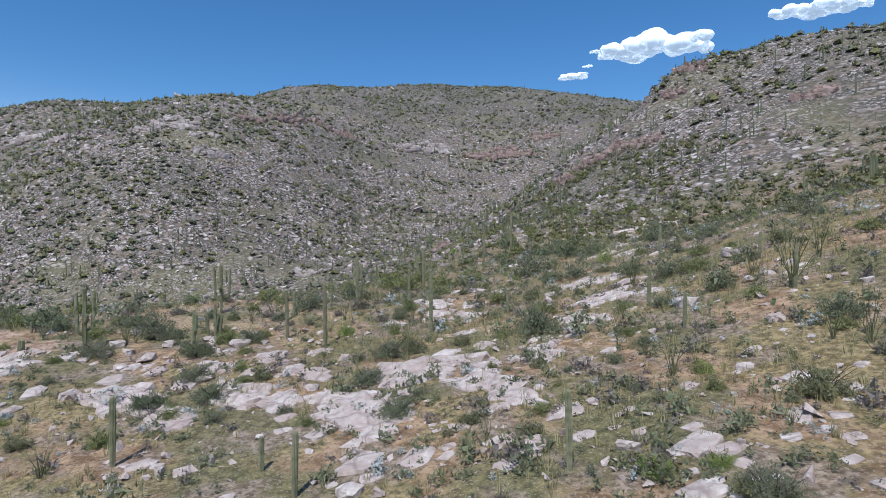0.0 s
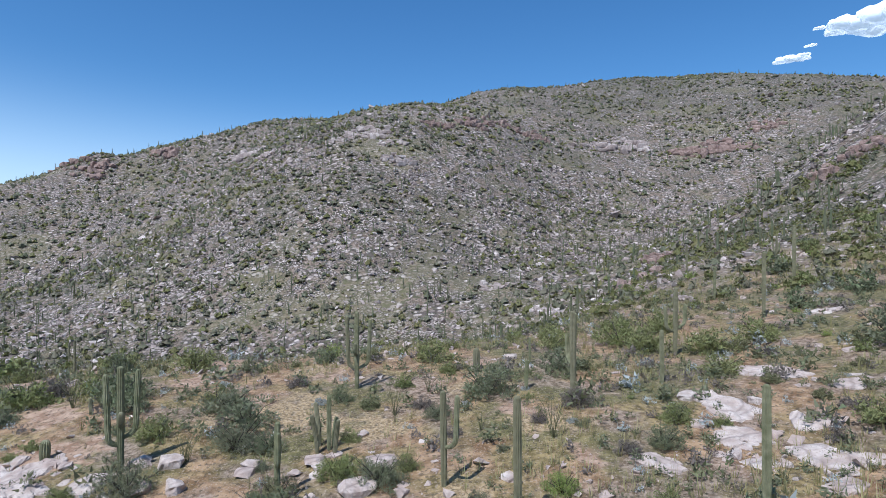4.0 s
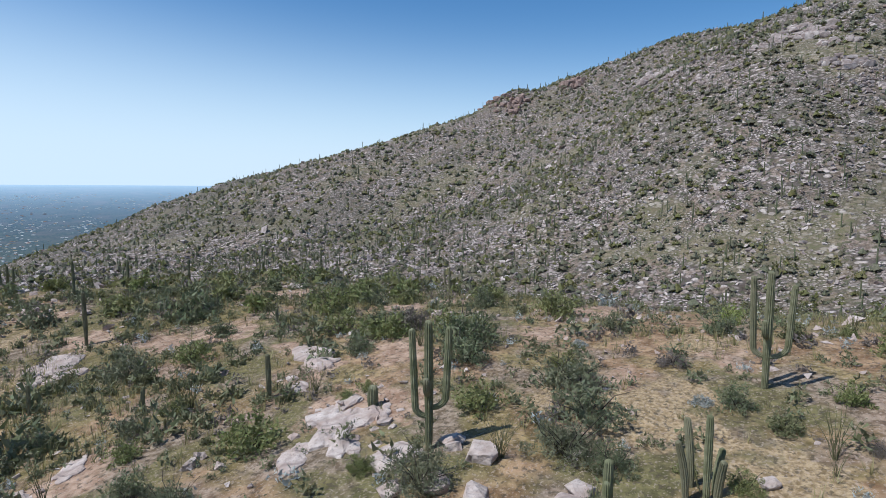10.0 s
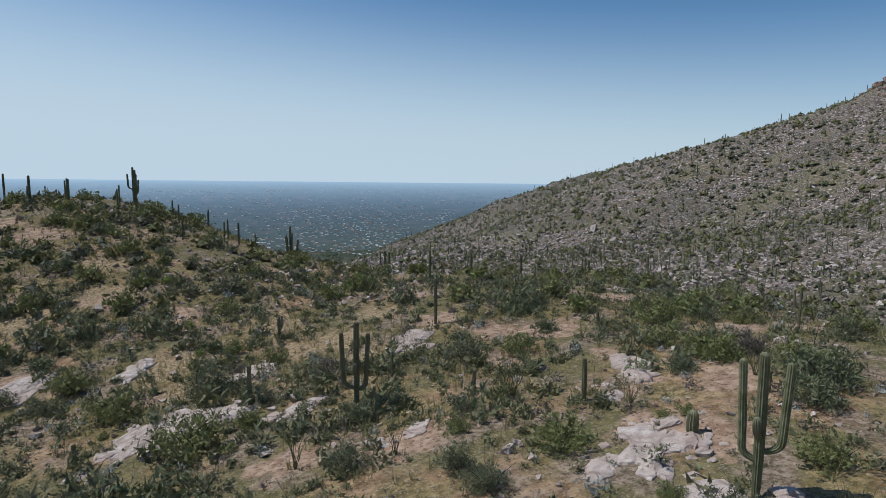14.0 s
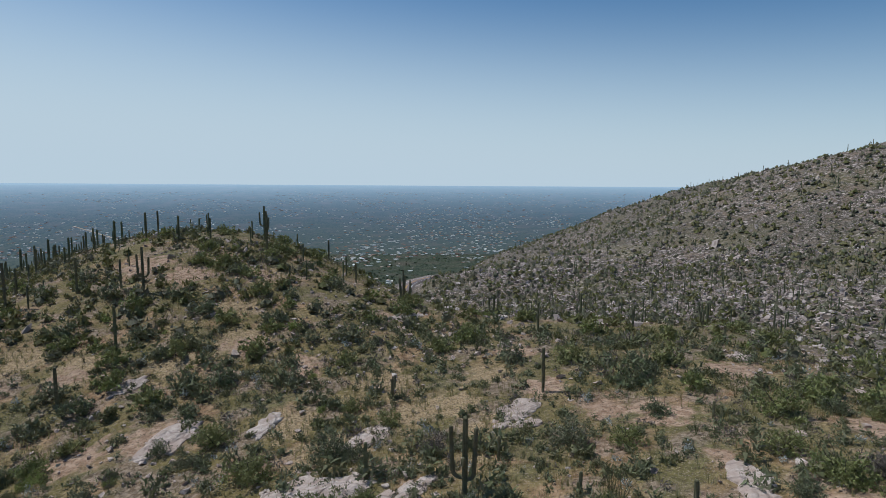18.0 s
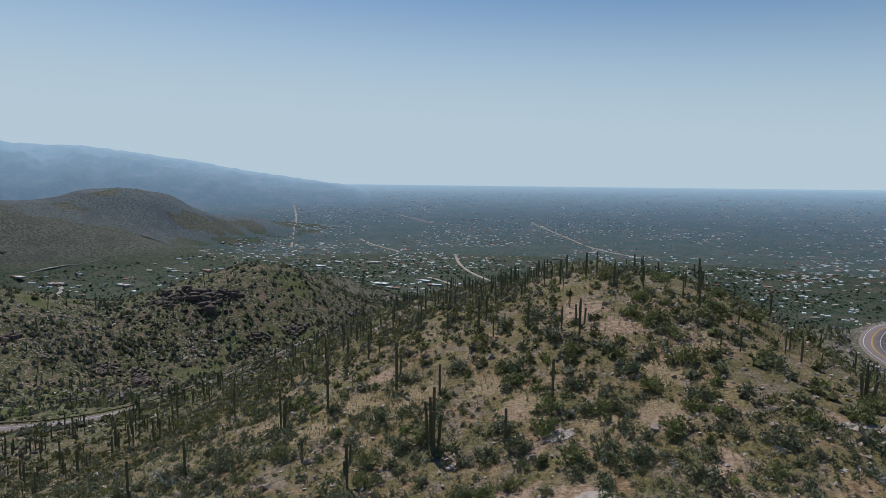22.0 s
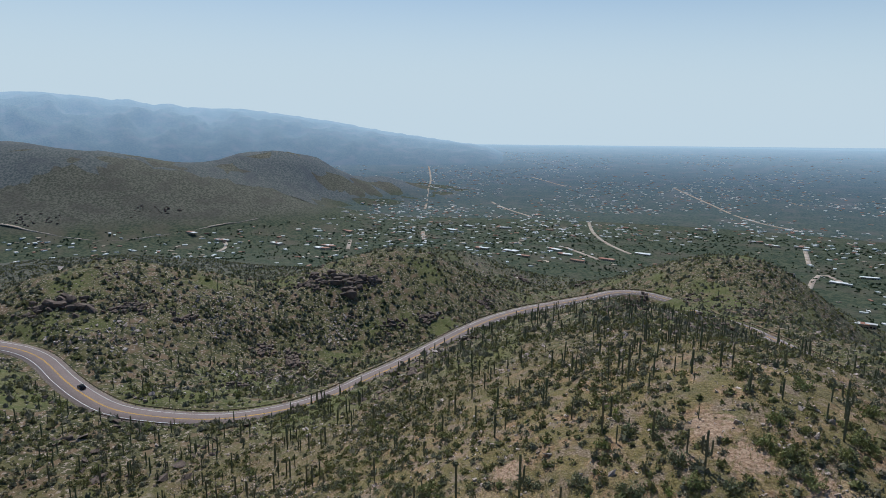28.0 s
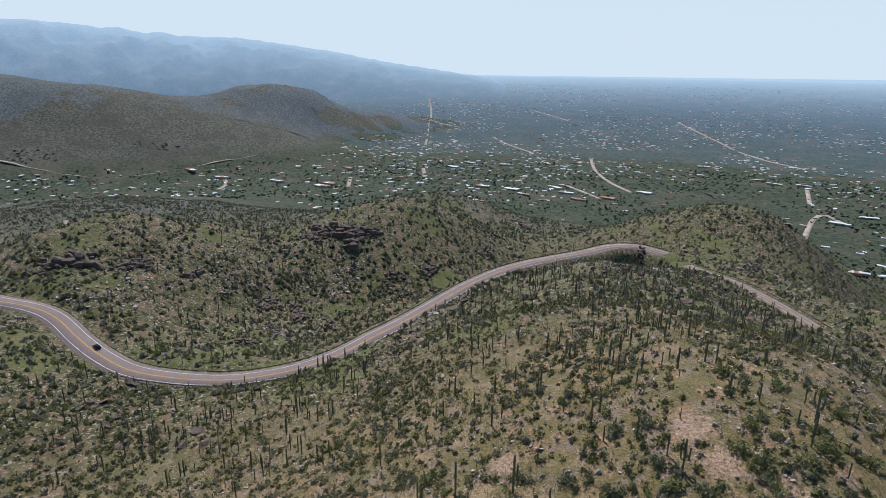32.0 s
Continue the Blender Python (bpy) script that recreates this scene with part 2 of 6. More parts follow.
# open ground: x, y, radius, 0 bare soil or 1 golden grass
OPEN = [
    (38.9, 11.4, 1.8, 0), (32.0, 12.3, 2.2, 0), (23.4, 4.0, 2.4, 1), (21.2, 0.5, 1.6, 1), (25.8, 17.7, 2.8, 0), (29.8, -8.4, 1.8, 0), (24.3, -5.5, 1.5, 1),
    (19.5, -7.9, 1.3, 0), (20.3, 14.8, 2.1, 0), (25.4, 3.3, 1.6, 1), (29.0, 2.0, 1.5, 0), (33.3, 21.3, 2.3, 1), (18.8, -1.3, 1.2, 1), (22.9, 8.9, 1.5, 1),
    (27.9, 34.8, 3.1, 0), (23.5, 20.9, 1.6, 0), (31.6, 12.1, 2.0, 0), (38.9, 11.1, 2.4, 0), (19.5, 16.9, 2.4, 0), (13.6, 34.0, 1.9, 1), (6.1, 26.5, 2.6, 0),
    (24.6, 36.1, 2.6, 0), (11.7, 23.6, 2.5, 0), (37.9, 25.4, 2.7, 0), (12.0, 43.7, 2.7, 1), (19.8, 47.9, 3.0, 1), (25.0, 52.0, 2.8, 0), (3.4, 41.0, 3.3, 1),
    (18.5, 24.0, 1.2, 1), (26.1, 6.1, 1.4, 0), (25.2, 25.7, 1.4, 0), (27.5, 32.9, 3.1, 0), (22.7, 42.4, 2.5, 0), (4.6, 57.0, 2.6, 0), (-8.1, 49.6, 3.4, 0),
    (-13.5, 49.0, 2.9, 0), (16.1, 67.4, 2.1, 0), (-1.2, 62.8, 2.8, 0), (15.1, 43.5, 2.9, 1), (11.5, 50.3, 3.2, 1), (2.7, 46.7, 3.4, 1), (-8.1, 62.1, 3.1, 1),
    (-1.8, 72.0, 3.5, 1), (3.2, 81.3, 3.2, 1), (39.6, 39.2, 3.3, 0), (15.8, 39.0, 2.2, 1), (6.4, 41.4, 2.2, 1), (42.0, 11.3, 2.3, 0), (22.4, 4.4, 3.1, 1),
    (11.9, -3.9, 1.7, 1), (17.1, -8.6, 2.0, 1), (19.7, -1.0, 2.1, 1), (31.3, 3.3, 2.3, 1), (3.3, -16.8, 2.1, 1), (3.8, -13.9, 1.2, 0), (12.9, -9.6, 1.2, 0),
    (20.4, 14.0, 1.9, 0), (41.6, 23.6, 3.0, 0), (-22.2, 68.5, 3.8, 1), (-30.8, 67.1, 3.9, 1), (-39.8, 66.2, 4.1, 1), (-16.0, 63.8, 4.2, 1), (-1.2, 63.8, 4.1, 1),
    (-8.1, 83.2, 4.2, 0), (0.6, 81.0, 3.3, 0), (-17.4, 62.3, 2.1, 0), (-42.1, 59.7, 3.2, 1), (-39.7, 74.1, 3.5, 0), (-51.2, 61.3, 3.4, 1), (-14.0, 88.9, 4.5, 0),
]


def openness(x, y, kind):
    """1 inside an open patch of that kind, falling to 0 past its rim."""
    best = np.zeros(np.shape(x))
    for px, py, r, k in OPEN:
        if k == kind:
            best = np.maximum(best, 1.1 - np.hypot(x - px, y - py) / (1.2 * r))
    return np.clip(best, 0, 1)


def clear(x, y):
    """Places outside all open patches."""
    return (openness(x, y, 0) < 0.5) & (openness(x, y, 1) < 0.6)

# ---- materials ----
def material(name, rough_value=0.9):
    m = bpy.data.materials.new(name)
    m.use_nodes = True
    t = m.node_tree
    b = t.nodes["Principled BSDF"]
    b.inputs["Roughness"].default_value = rough_value
    b.inputs["Specular IOR Level"].default_value = 0.25
    return m, t, b


def coords(t):
    return t.nodes.new("ShaderNodeTexCoord").outputs["Object"]


def where(t):
    return t.nodes.new("ShaderNodeNewGeometry").outputs["Position"]


def speckle(t, vector, scale, detail=4.0, low=0.35, high=0.65):
    n = t.nodes.new("ShaderNodeTexNoise")
    n.inputs["Scale"].default_value, n.inputs["Detail"].default_value = scale, detail
    t.links.new(vector, n.inputs["Vector"])
    r = t.nodes.new("ShaderNodeMapRange")
    r.inputs["From Min"].default_value, r.inputs["From Max"].default_value = low, high
    t.links.new(n.outputs["Fac"], r.inputs["Value"])
    return r.outputs["Result"]


def blend(t, fac, a, b, kind="MIX"):
    n = t.nodes.new("ShaderNodeMix")
    n.data_type, n.blend_type = "RGBA", kind
    if isinstance(fac, float):
        n.inputs[0].default_value = fac
    else:
        t.links.new(fac, n.inputs[0])
    for v, socket in ((a, n.inputs[6]), (b, n.inputs[7])):
        if isinstance(v, tuple):
            socket.default_value = (*v, 1)
        else:
            t.links.new(v, socket)
    return n.outputs[2]


def times(t, a, b):
    n = t.nodes.new("ShaderNodeMath")
    n.operation = "MULTIPLY"
    for v, socket in ((a, n.inputs[0]), (b, n.inputs[1])):
        if isinstance(v, float):
            socket.default_value = v
        else:
            t.links.new(v, socket)
    return n.outputs[0]


def relief(t, b, value, distance, strength=0.6):
    n = t.nodes.new("ShaderNodeBump")
    n.inputs["Strength"].default_value, n.inputs["Distance"].default_value = strength, distance
    t.links.new(value, n.inputs["Height"])
    t.links.new(n.outputs["Normal"], b.inputs["Normal"])


def chance(t):
    return t.nodes.new("ShaderNodeObjectInfo").outputs["Random"]


def island(t):
    return t.nodes.new("ShaderNodeNewGeometry").outputs["Random Per Island"]


def leafy(name, dark, light, third, grain=2.5):
    """Leaves and twigs that let some light through."""
    m = plain(name, dark, light, grain, 0.004 if grain < 5 else 0.12, 0.6, "island", third, 0.75)
    t = m.node_tree
    b = t.nodes["Principled BSDF"]
    colour = b.inputs["Base Color"].links[0].from_socket
    tone = blend(t, times(t, chance(t), 0.45), colour, third)
    t.links.new(tone, b.inputs["Base Color"])
    through_leaf = t.nodes.new("ShaderNodeBsdfTranslucent")
    t.links.new(tone, through_leaf.inputs["Color"])
    mix = t.nodes.new("ShaderNodeMixShader")
    mix.inputs[0].default_value = 0.22
    t.links.new(b.outputs[0], mix.inputs[1])
    t.links.new(through_leaf.outputs[0], mix.inputs[2])
    t.links.new(mix.outputs[0], t.nodes["Material Output"].inputs["Surface"])
    return m


def cracked(name, dark, light, scale, third, seams):
    """Weathered rock with dark seams, lichen stains and pits."""
    m, t, b = material(name, 0.92)
    p = where(t)
    bent = t.nodes.new("ShaderNodeVectorMath")
    bent.operation = "ADD"
    wob = t.nodes.new("ShaderNodeTexNoise")
    wob.inputs["Scale"].default_value = seams * 1.5
    t.links.new(p, wob.inputs["Vector"])
    t.links.new(p, bent.inputs[0])
    t.links.new(wob.outputs["Color"], bent.inputs[1])
    v = t.nodes.new("ShaderNodeTexVoronoi")
    v.feature = "DISTANCE_TO_EDGE"
    v.inputs["Scale"].default_value = seams
    t.links.new(bent.outputs[0], v.inputs["Vector"])
    r = t.nodes.new("ShaderNodeMapRange")
    r.inputs["From Min"].default_value, r.inputs["From Max"].default_value = 0.0, 0.05
    t.links.new(v.outputs["Distance"], r.inputs["Value"])
    c = blend(t, speckle(t, p, scale, 8.0), dark, light)
    c = blend(t, times(t, island(t), 0.5), c, third)
    c = blend(t, times(t, chance(t), 0.4), c, third)
    c = blend(t, times(t, speckle(t, p, scale * 0.35, 6.0, 0.5, 0.62), 0.6), c, third)
    c = blend(t, times(t, speckle(t, p, scale * 6, 6.0, 0.56, 0.66), 0.7), c, dark)
    c = blend(t, r.outputs["Result"], blend(t, 0.4, c, (0.14, 0.10, 0.085)), c)
    t.links.new(c, b.inputs["Base Color"])
    relief(t, b, times(t, speckle(t, p, scale * 2.5, 10.0, 0.2, 0.8), r.outputs["Result"]), 0.14, 0.8)
    return m


def plain(name, dark, light, scale, bump=0.02, rough_value=0.85, pick=None, third=None, amount=0.5):
    """A two-tone grain with an optional third tone chosen piece by piece."""
    m, t, b = material(name, rough_value)
    p = where(t)
    c = blend(t, speckle(t, p, scale), dark, light)
    c = blend(t, speckle(t, p, scale * 0.13, 2.0), c, blend(t, 0.5, c, dark))
    if third:
        f = (island if pick == "island" else chance)(t)
        c = blend(t, times(t, f, amount), c, third)
    t.links.new(c, b.inputs["Base Color"])
    relief(t, b, speckle(t, p, scale * 1.7), bump)
    return m


def distant(name, dark, light, scale):
    m, t, b = material(name, 0.95)
    t.links.new(blend(t, speckle(t, where(t), scale, 6.0), dark, light), b.inputs["Base Color"])
    return m


def nearness(t, p, first, last):
    """0 up to the first distance from the hilltop, 1 past the last."""
    d = t.nodes.new("ShaderNodeVectorMath")
    d.operation = "LENGTH"
    t.links.new(p, d.inputs[0])
    r = t.nodes.new("ShaderNodeMapRange")
    r.inputs["From Min"].default_value, r.inputs["From Max"].default_value = first, last
    t.links.new(d.outputs["Value"], r.inputs["Value"])
    return r.outputs["Result"]


def cells(t, p, scale, squeeze=1.0):
    """Stone shapes: a random tone for each and the distance from its middle."""
    bent = t.nodes.new("ShaderNodeMapping")
    bent.inputs["Scale"].default_value = (1, 1, squeeze)
    t.links.new(p, bent.inputs["Vector"])
    v = t.nodes.new("ShaderNodeTexVoronoi")
    v.inputs["Scale"].default_value = scale
    t.links.new(bent.outputs[0], v.inputs["Vector"])
    pick = t.nodes.new("ShaderNodeSeparateColor")
    t.links.new(v.outputs["Color"], pick.inputs[0])
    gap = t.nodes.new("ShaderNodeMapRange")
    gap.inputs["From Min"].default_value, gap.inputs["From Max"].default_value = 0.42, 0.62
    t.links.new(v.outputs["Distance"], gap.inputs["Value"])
    return pick.outputs[0], gap.outputs["Result"]


def talus(t, p):
    """Broken stones of uneven tone and size, darker in the gaps; colour and relief."""
    tone = lift = None
    for scale in (1.25, 0.5):
        pick, gap = cells(t, p, scale, 1.6)
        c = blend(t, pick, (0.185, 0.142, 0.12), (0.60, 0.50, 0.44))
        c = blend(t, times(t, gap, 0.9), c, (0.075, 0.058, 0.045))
        up = times(t, back(t, gap), pick)
        mix = speckle(t, p, 0.11, 6.0, 0.47, 0.55)
        tone = c if tone is None else blend(t, mix, tone, c)
        lift = up if lift is None else blend(t, mix, lift, up)
    return tone, lift


def field(t, name):
    """A measure kept on the ground's corners."""
    n = t.nodes.new("ShaderNodeAttribute")
    n.attribute_name = name
    return n.outputs["Fac"]


def ragged(t, p, value, scale):
    """A soft measure turned into a patch with a ragged rim."""
    n = t.nodes.new("ShaderNodeMath")
    n.operation = "ADD"
    t.links.new(value, n.inputs[0])
    t.links.new(times(t, speckle(t, p, scale, 6.0, 0.3, 0.7), 0.7), n.inputs[1])
    r = t.nodes.new("ShaderNodeMapRange")
    r.inputs["From Min"].default_value, r.inputs["From Max"].default_value = 0.72, 0.98
    t.links.new(n.outputs[0], r.inputs["Value"])
    return r.outputs["Result"]


def ground_material():
    m, t, b = material("desert_ground", 0.95)
    p = where(t)
    soil = blend(t, speckle(t, p, 1.3, 8.0, 0.38, 0.62), (0.185, 0.106, 0.052), (0.405, 0.264, 0.15))
    grass = blend(t, speckle(t, p, 2.6, 8.0, 0.38, 0.62), (0.135, 0.098, 0.038), (0.33, 0.242, 0.112))
    green = blend(t, speckle(t, p, 2.1, 8.0, 0.38, 0.62), (0.07, 0.068, 0.026), (0.19, 0.165, 0.07))
    gravel = blend(t, speckle(t, p, 3.0, 8.0, 0.42, 0.6), (0.155, 0.102, 0.07), (0.37, 0.275, 0.205))
    c = blend(t, speckle(t, p, 0.23, 6.0, 0.46, 0.54), soil, grass)
    c = blend(t, times(t, speckle(t, p, 0.16, 7.0, 0.48, 0.57), 0.85), c, green)
    # the northern slopes carry more green grass
    split = t.nodes.new("ShaderNodeSeparateXYZ")
    t.links.new(p, split.inputs[0])
    north = t.nodes.new("ShaderNodeMapRange")
    north.inputs["From Min"].default_value, north.inputs["From Max"].default_value = 8, 40
    t.links.new(split.outputs["Y"], north.inputs["Value"])
    turf = times(t, north.outputs["Result"], speckle(t, p, 0.28, 7.0, 0.44, 0.55))
    c = blend(t, times(t, turf, 0.85), c, blend(t, speckle(t, p, 2.5, 8.0), (0.085, 0.074, 0.021), (0.22, 0.17, 0.06)))
    c = blend(t, times(t, speckle(t, p, 0.3, 6.0, 0.52, 0.6), 0.75), c, gravel)
    c = blend(t, ragged(t, p, field(t, "gold"), 0.9), c, blend(t, speckle(t, p, 6.0, 8.0, 0.36, 0.64), (0.215, 0.145, 0.07), (0.45, 0.328, 0.188)))
    c = blend(t, ragged(t, p, field(t, "bare"), 0.8), c, blend(t, speckle(t, p, 1.9, 8.0, 0.36, 0.64), (0.26, 0.155, 0.095), (0.475, 0.328, 0.225)))
    c = blend(t, times(t, speckle(t, p, 9.0, 8.0, 0.56, 0.63), 0.5), c, (0.42, 0.33, 0.26))
    c = blend(t, times(t, speckle(t, p, 5.0, 8.0, 0.56, 0.63), 0.7), c, (0.085, 0.065, 0.042))
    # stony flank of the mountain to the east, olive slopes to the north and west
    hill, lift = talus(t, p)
    earth = blend(t, speckle(t, p, 0.9, 8.0, 0.4, 0.6), (0.14, 0.10, 0.07), (0.31, 0.232, 0.175))
    hill = blend(t, times(t, speckle(t, p, 0.19, 7.0, 0.50, 0.58), 0.8), hill, earth)
    hill = blend(t, times(t, speckle(t, p, 0.7, 8.0, 0.54, 0.60), 0.8), hill, (0.075, 0.078, 0.040))
    hill = blend(t, times(t, speckle(t, p, 0.03, 6.0, 0.52, 0.62), 0.45), hill, (0.20, 0.175, 0.085))
    hill = blend(t, times(t, speckle(t, p, 0.014, 6.0, 0.52, 0.6), 0.35), hill, (0.10, 0.088, 0.062))
    olive = blend(t, speckle(t, p, 0.4, 8.0, 0.42, 0.58), (0.047, 0.051, 0.02), (0.132, 0.115, 0.05))
    olive = blend(t, speckle(t, p, 0.17, 8.0, 0.52, 0.62), olive, (0.175, 0.118, 0.072))
    olive = blend(t, speckle(t, p, 0.9, 8.0, 0.57, 0.62), olive, (0.34, 0.27, 0.215))
    olive = blend(t, times(t, speckle(t, p, 0.02, 5.0, 0.52, 0.6), 0.7), olive, (0.115, 0.125, 0.038))
    # the stony flank also wraps round the southern side
    bend = t.nodes.new("ShaderNodeMapRange")
    bend.inputs["From Min"].default_value, bend.inputs["From Max"].default_value = -30, -130
    bend.inputs["To Max"].default_value = 50
    t.links.new(split.outputs["Y"], bend.inputs["Value"])
    reach = t.nodes.new("ShaderNodeMath")
    t.links.new(split.outputs["X"], reach.inputs[0])
    t.links.new(bend.outputs["Result"], reach.inputs[1])
    east = t.nodes.new("ShaderNodeMapRange")
    east.inputs["From Min"].default_value, east.inputs["From Max"].default_value = 45, 85
    t.links.new(reach.outputs[0], east.inputs["Value"])
    c = blend(t, nearness(t, p, 110, 190), c, olive)
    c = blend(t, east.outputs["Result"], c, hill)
    # scrub-covered hills and the valley floor
    c = blend(t, nearness(t, p, 480, 800), c, valley_tone(t, p))
    t.links.new(c, b.inputs["Base Color"])
    fine = n_bump(t, speckle(t, p, 2.0, 10.0, 0.2, 0.8), 0.3, 0.6)
    rocky = n_bump(t, times(t, lift, east.outputs["Result"]), 0.7, 0.9)
    t.links.new(fine.outputs["Normal"], rocky.inputs["Normal"])
    t.links.new(rocky.outputs["Normal"], b.inputs["Normal"])
    return m


def n_bump(t, value, distance, strength):
    n = t.nodes.new("ShaderNodeBump")
    n.inputs["Strength"].default_value, n.inputs["Distance"].default_value = strength, distance
    t.links.new(value, n.inputs["Height"])
    return n


def valley_tone(t, p):
    far = blend(t, speckle(t, p, 0.12, 8.0, 0.42, 0.58), (0.028, 0.044, 0.024), (0.082, 0.09, 0.05))
    far = blend(t, times(t, speckle(t, p, 0.012, 6.0, 0.5, 0.68), 0.7), far, (0.115, 0.095, 0.068))
    # stony brown hills that rise out of the scrub
    hill = blend(t, speckle(t, p, 0.16, 10.0, 0.42, 0.58), (0.06, 0.064, 0.045), (0.14, 0.13, 0.10))
    hill = blend(t, times(t, speckle(t, p, 0.013, 8.0, 0.5, 0.64), 0.55), hill, (0.07, 0.062, 0.052))
    xyz = t.nodes.new("ShaderNodeSeparateXYZ")
    t.links.new(p, xyz.inputs[0])
    up = t.nodes.new("ShaderNodeMapRange")
    up.inputs["From Min"].default_value, up.inputs["From Max"].default_value = -222, -195
    t.links.new(xyz.outputs["Z"], up.inputs["Value"])
    return blend(t, times(t, up.outputs["Result"], back(t, nearness(t, p, 2750, 2950))), far, hill)


def back(t, value):
    n = t.nodes.new("ShaderNodeMath")
    n.operation = "SUBTRACT"
    n.inputs[0].default_value = 1.0
    t.links.new(value, n.inputs[1])
    return n.outputs[0]


def horizon_haze_material(name="far_valley_haze", haze_glow=1.25):
    """The valley's far side, its haze painted as a glow that grows with distance."""
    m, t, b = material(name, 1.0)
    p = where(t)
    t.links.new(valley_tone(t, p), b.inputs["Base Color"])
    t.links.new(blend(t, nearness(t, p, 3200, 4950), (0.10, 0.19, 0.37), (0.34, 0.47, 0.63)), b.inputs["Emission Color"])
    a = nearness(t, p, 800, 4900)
    t.links.new(times(t, times(t, a, a), haze_glow), b.inputs["Emission Strength"])
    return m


GROUND = ground_material()
HORIZON_HAZE = horizon_haze_material()
ROCK = cracked("pale_rock", (0.40, 0.315, 0.262), (0.74, 0.645, 0.57), 1.6, (0.42, 0.31, 0.255), 0.42)
RED_ROCK = cracked("red_rock", (0.165, 0.105, 0.082), (0.45, 0.33, 0.27), 0.6, (0.29, 0.195, 0.16), 0.45)
DARK_ROCK = cracked("dark_rock", (0.085, 0.062, 0.05), (0.225, 0.168, 0.135), 0.5, (0.15, 0.11, 0.09), 0.4)
RUBBLE = plain("rubble", (0.37, 0.295, 0.258), (0.76, 0.655, 0.585), 0.7, 0.1, 0.92, "island", (0.21, 0.155, 0.13), 0.75)
SAGUARO = plain("saguaro_skin", (0.15, 0.155, 0.075), (0.29, 0.28, 0.165), 3.0, 0.02, 0.8, "random", (0.19, 0.155, 0.105), 0.6)
SAGUARO_FAR = plain("saguaro_far", (0.10, 0.12, 0.06), (0.19, 0.20, 0.11), 1.0, 0.02, 0.8, "island", (0.15, 0.13, 0.08), 0.6)
LEAF = leafy("creosote_leaf", (0.12, 0.155, 0.042), (0.28, 0.32, 0.105), (0.29, 0.265, 0.12))
LEAF_DULL = leafy("mesquite_leaf", (0.105, 0.135, 0.058), (0.245, 0.285, 0.138), (0.22, 0.20, 0.13))
LEAF_BRIGHT = leafy("palo_verde_leaf", (0.16, 0.235, 0.045), (0.34, 0.43, 0.115), (0.30, 0.30, 0.10))
LEAF_OLIVE = leafy("jojoba_leaf", (0.115, 0.135, 0.05), (0.265, 0.275, 0.125), (0.25, 0.215, 0.12))
LEAF_GREY = leafy("brittlebush_leaf", (0.33, 0.355, 0.33), (0.55, 0.575, 0.545), (0.40, 0.39, 0.34))
LEAF_DRY = leafy("dry_twigs", (0.14, 0.105, 0.088), (0.31, 0.25, 0.215), (0.20, 0.17, 0.14))
SCRUB_GREEN = leafy("scrub_green", (0.10, 0.13, 0.048), (0.22, 0.25, 0.105), (0.22, 0.195, 0.115))
CLUMP_GREEN = leafy("clump_green", (0.078, 0.094, 0.024), (0.215, 0.228, 0.07), (0.215, 0.178, 0.08), 3.0)
CLUMP_GREY = leafy("clump_grey", (0.078, 0.09, 0.046), (0.212, 0.224, 0.125), (0.21, 0.178, 0.122), 3.0)
BARK = plain("bark", (0.05, 0.04, 0.032), (0.13, 0.10, 0.08), 8.0, 0.01)
STEM = plain("ocotillo_stem", (0.09, 0.085, 0.04), (0.19, 0.16, 0.09), 6.0, 0.01, 0.85, "random", (0.10, 0.12, 0.04), 0.6)
PAD = plain("prickly_pear_pad", (0.09, 0.13, 0.06), (0.19, 0.22, 0.11), 6.0, 0.01, 0.7, "random", (0.24, 0.22, 0.11), 0.7)
GRASS = leafy("dry_grass", (0.31, 0.25, 0.12), (0.55, 0.45, 0.26), (0.30, 0.28, 0.11))
ASPHALT = plain("asphalt", (0.205, 0.155, 0.142), (0.275, 0.215, 0.198), 2.0, 0.01, 0.9)
WHITE_LINE = plain("white_road_paint", (0.55, 0.55, 0.53), (0.75, 0.75, 0.72), 4.0, 0.002, 0.7)
YELLOW_LINE = plain("yellow_road_paint", (0.55, 0.30, 0.04), (0.70, 0.42, 0.07), 4.0, 0.002, 0.7)
RAIL = plain("weathered_steel_rail", (0.05, 0.033, 0.025), (0.11, 0.075, 0.055), 5.0, 0.005, 0.7)
POST = plain("wooden_post", (0.06, 0.045, 0.035), (0.14, 0.105, 0.08), 6.0, 0.005, 0.9)
GRAVEL = plain("gravel", (0.21, 0.165, 0.135), (0.36, 0.295, 0.245), 1.5, 0.03, 0.95)
CAR_PAINT = plain("black_car_paint", (0.012, 0.012, 0.014), (0.02, 0.02, 0.022), 2.0, 0.0, 0.25)
CAR_GLASS = plain("dark_glass", (0.01, 0.012, 0.014), (0.02, 0.022, 0.025), 2.0, 0.0, 0.08)
TYRE = plain("tyre_rubber", (0.015, 0.015, 0.015), (0.03, 0.03, 0.03), 8.0, 0.002, 0.8)
TAIL = plain("red_lamp", (0.12, 0.008, 0.008), (0.2, 0.012, 0.012), 3.0, 0.0, 0.2)
STUCCO = distant("stucco", (0.38, 0.29, 0.21), (0.55, 0.44, 0.34), 0.05)
ROOF_WHITE = distant("white_roof", (0.62, 0.60, 0.57), (0.82, 0.80, 0.77), 0.03)
ROOF_RED = distant("tile_roof", (0.30, 0.15, 0.10), (0.45, 0.26, 0.19), 0.03)
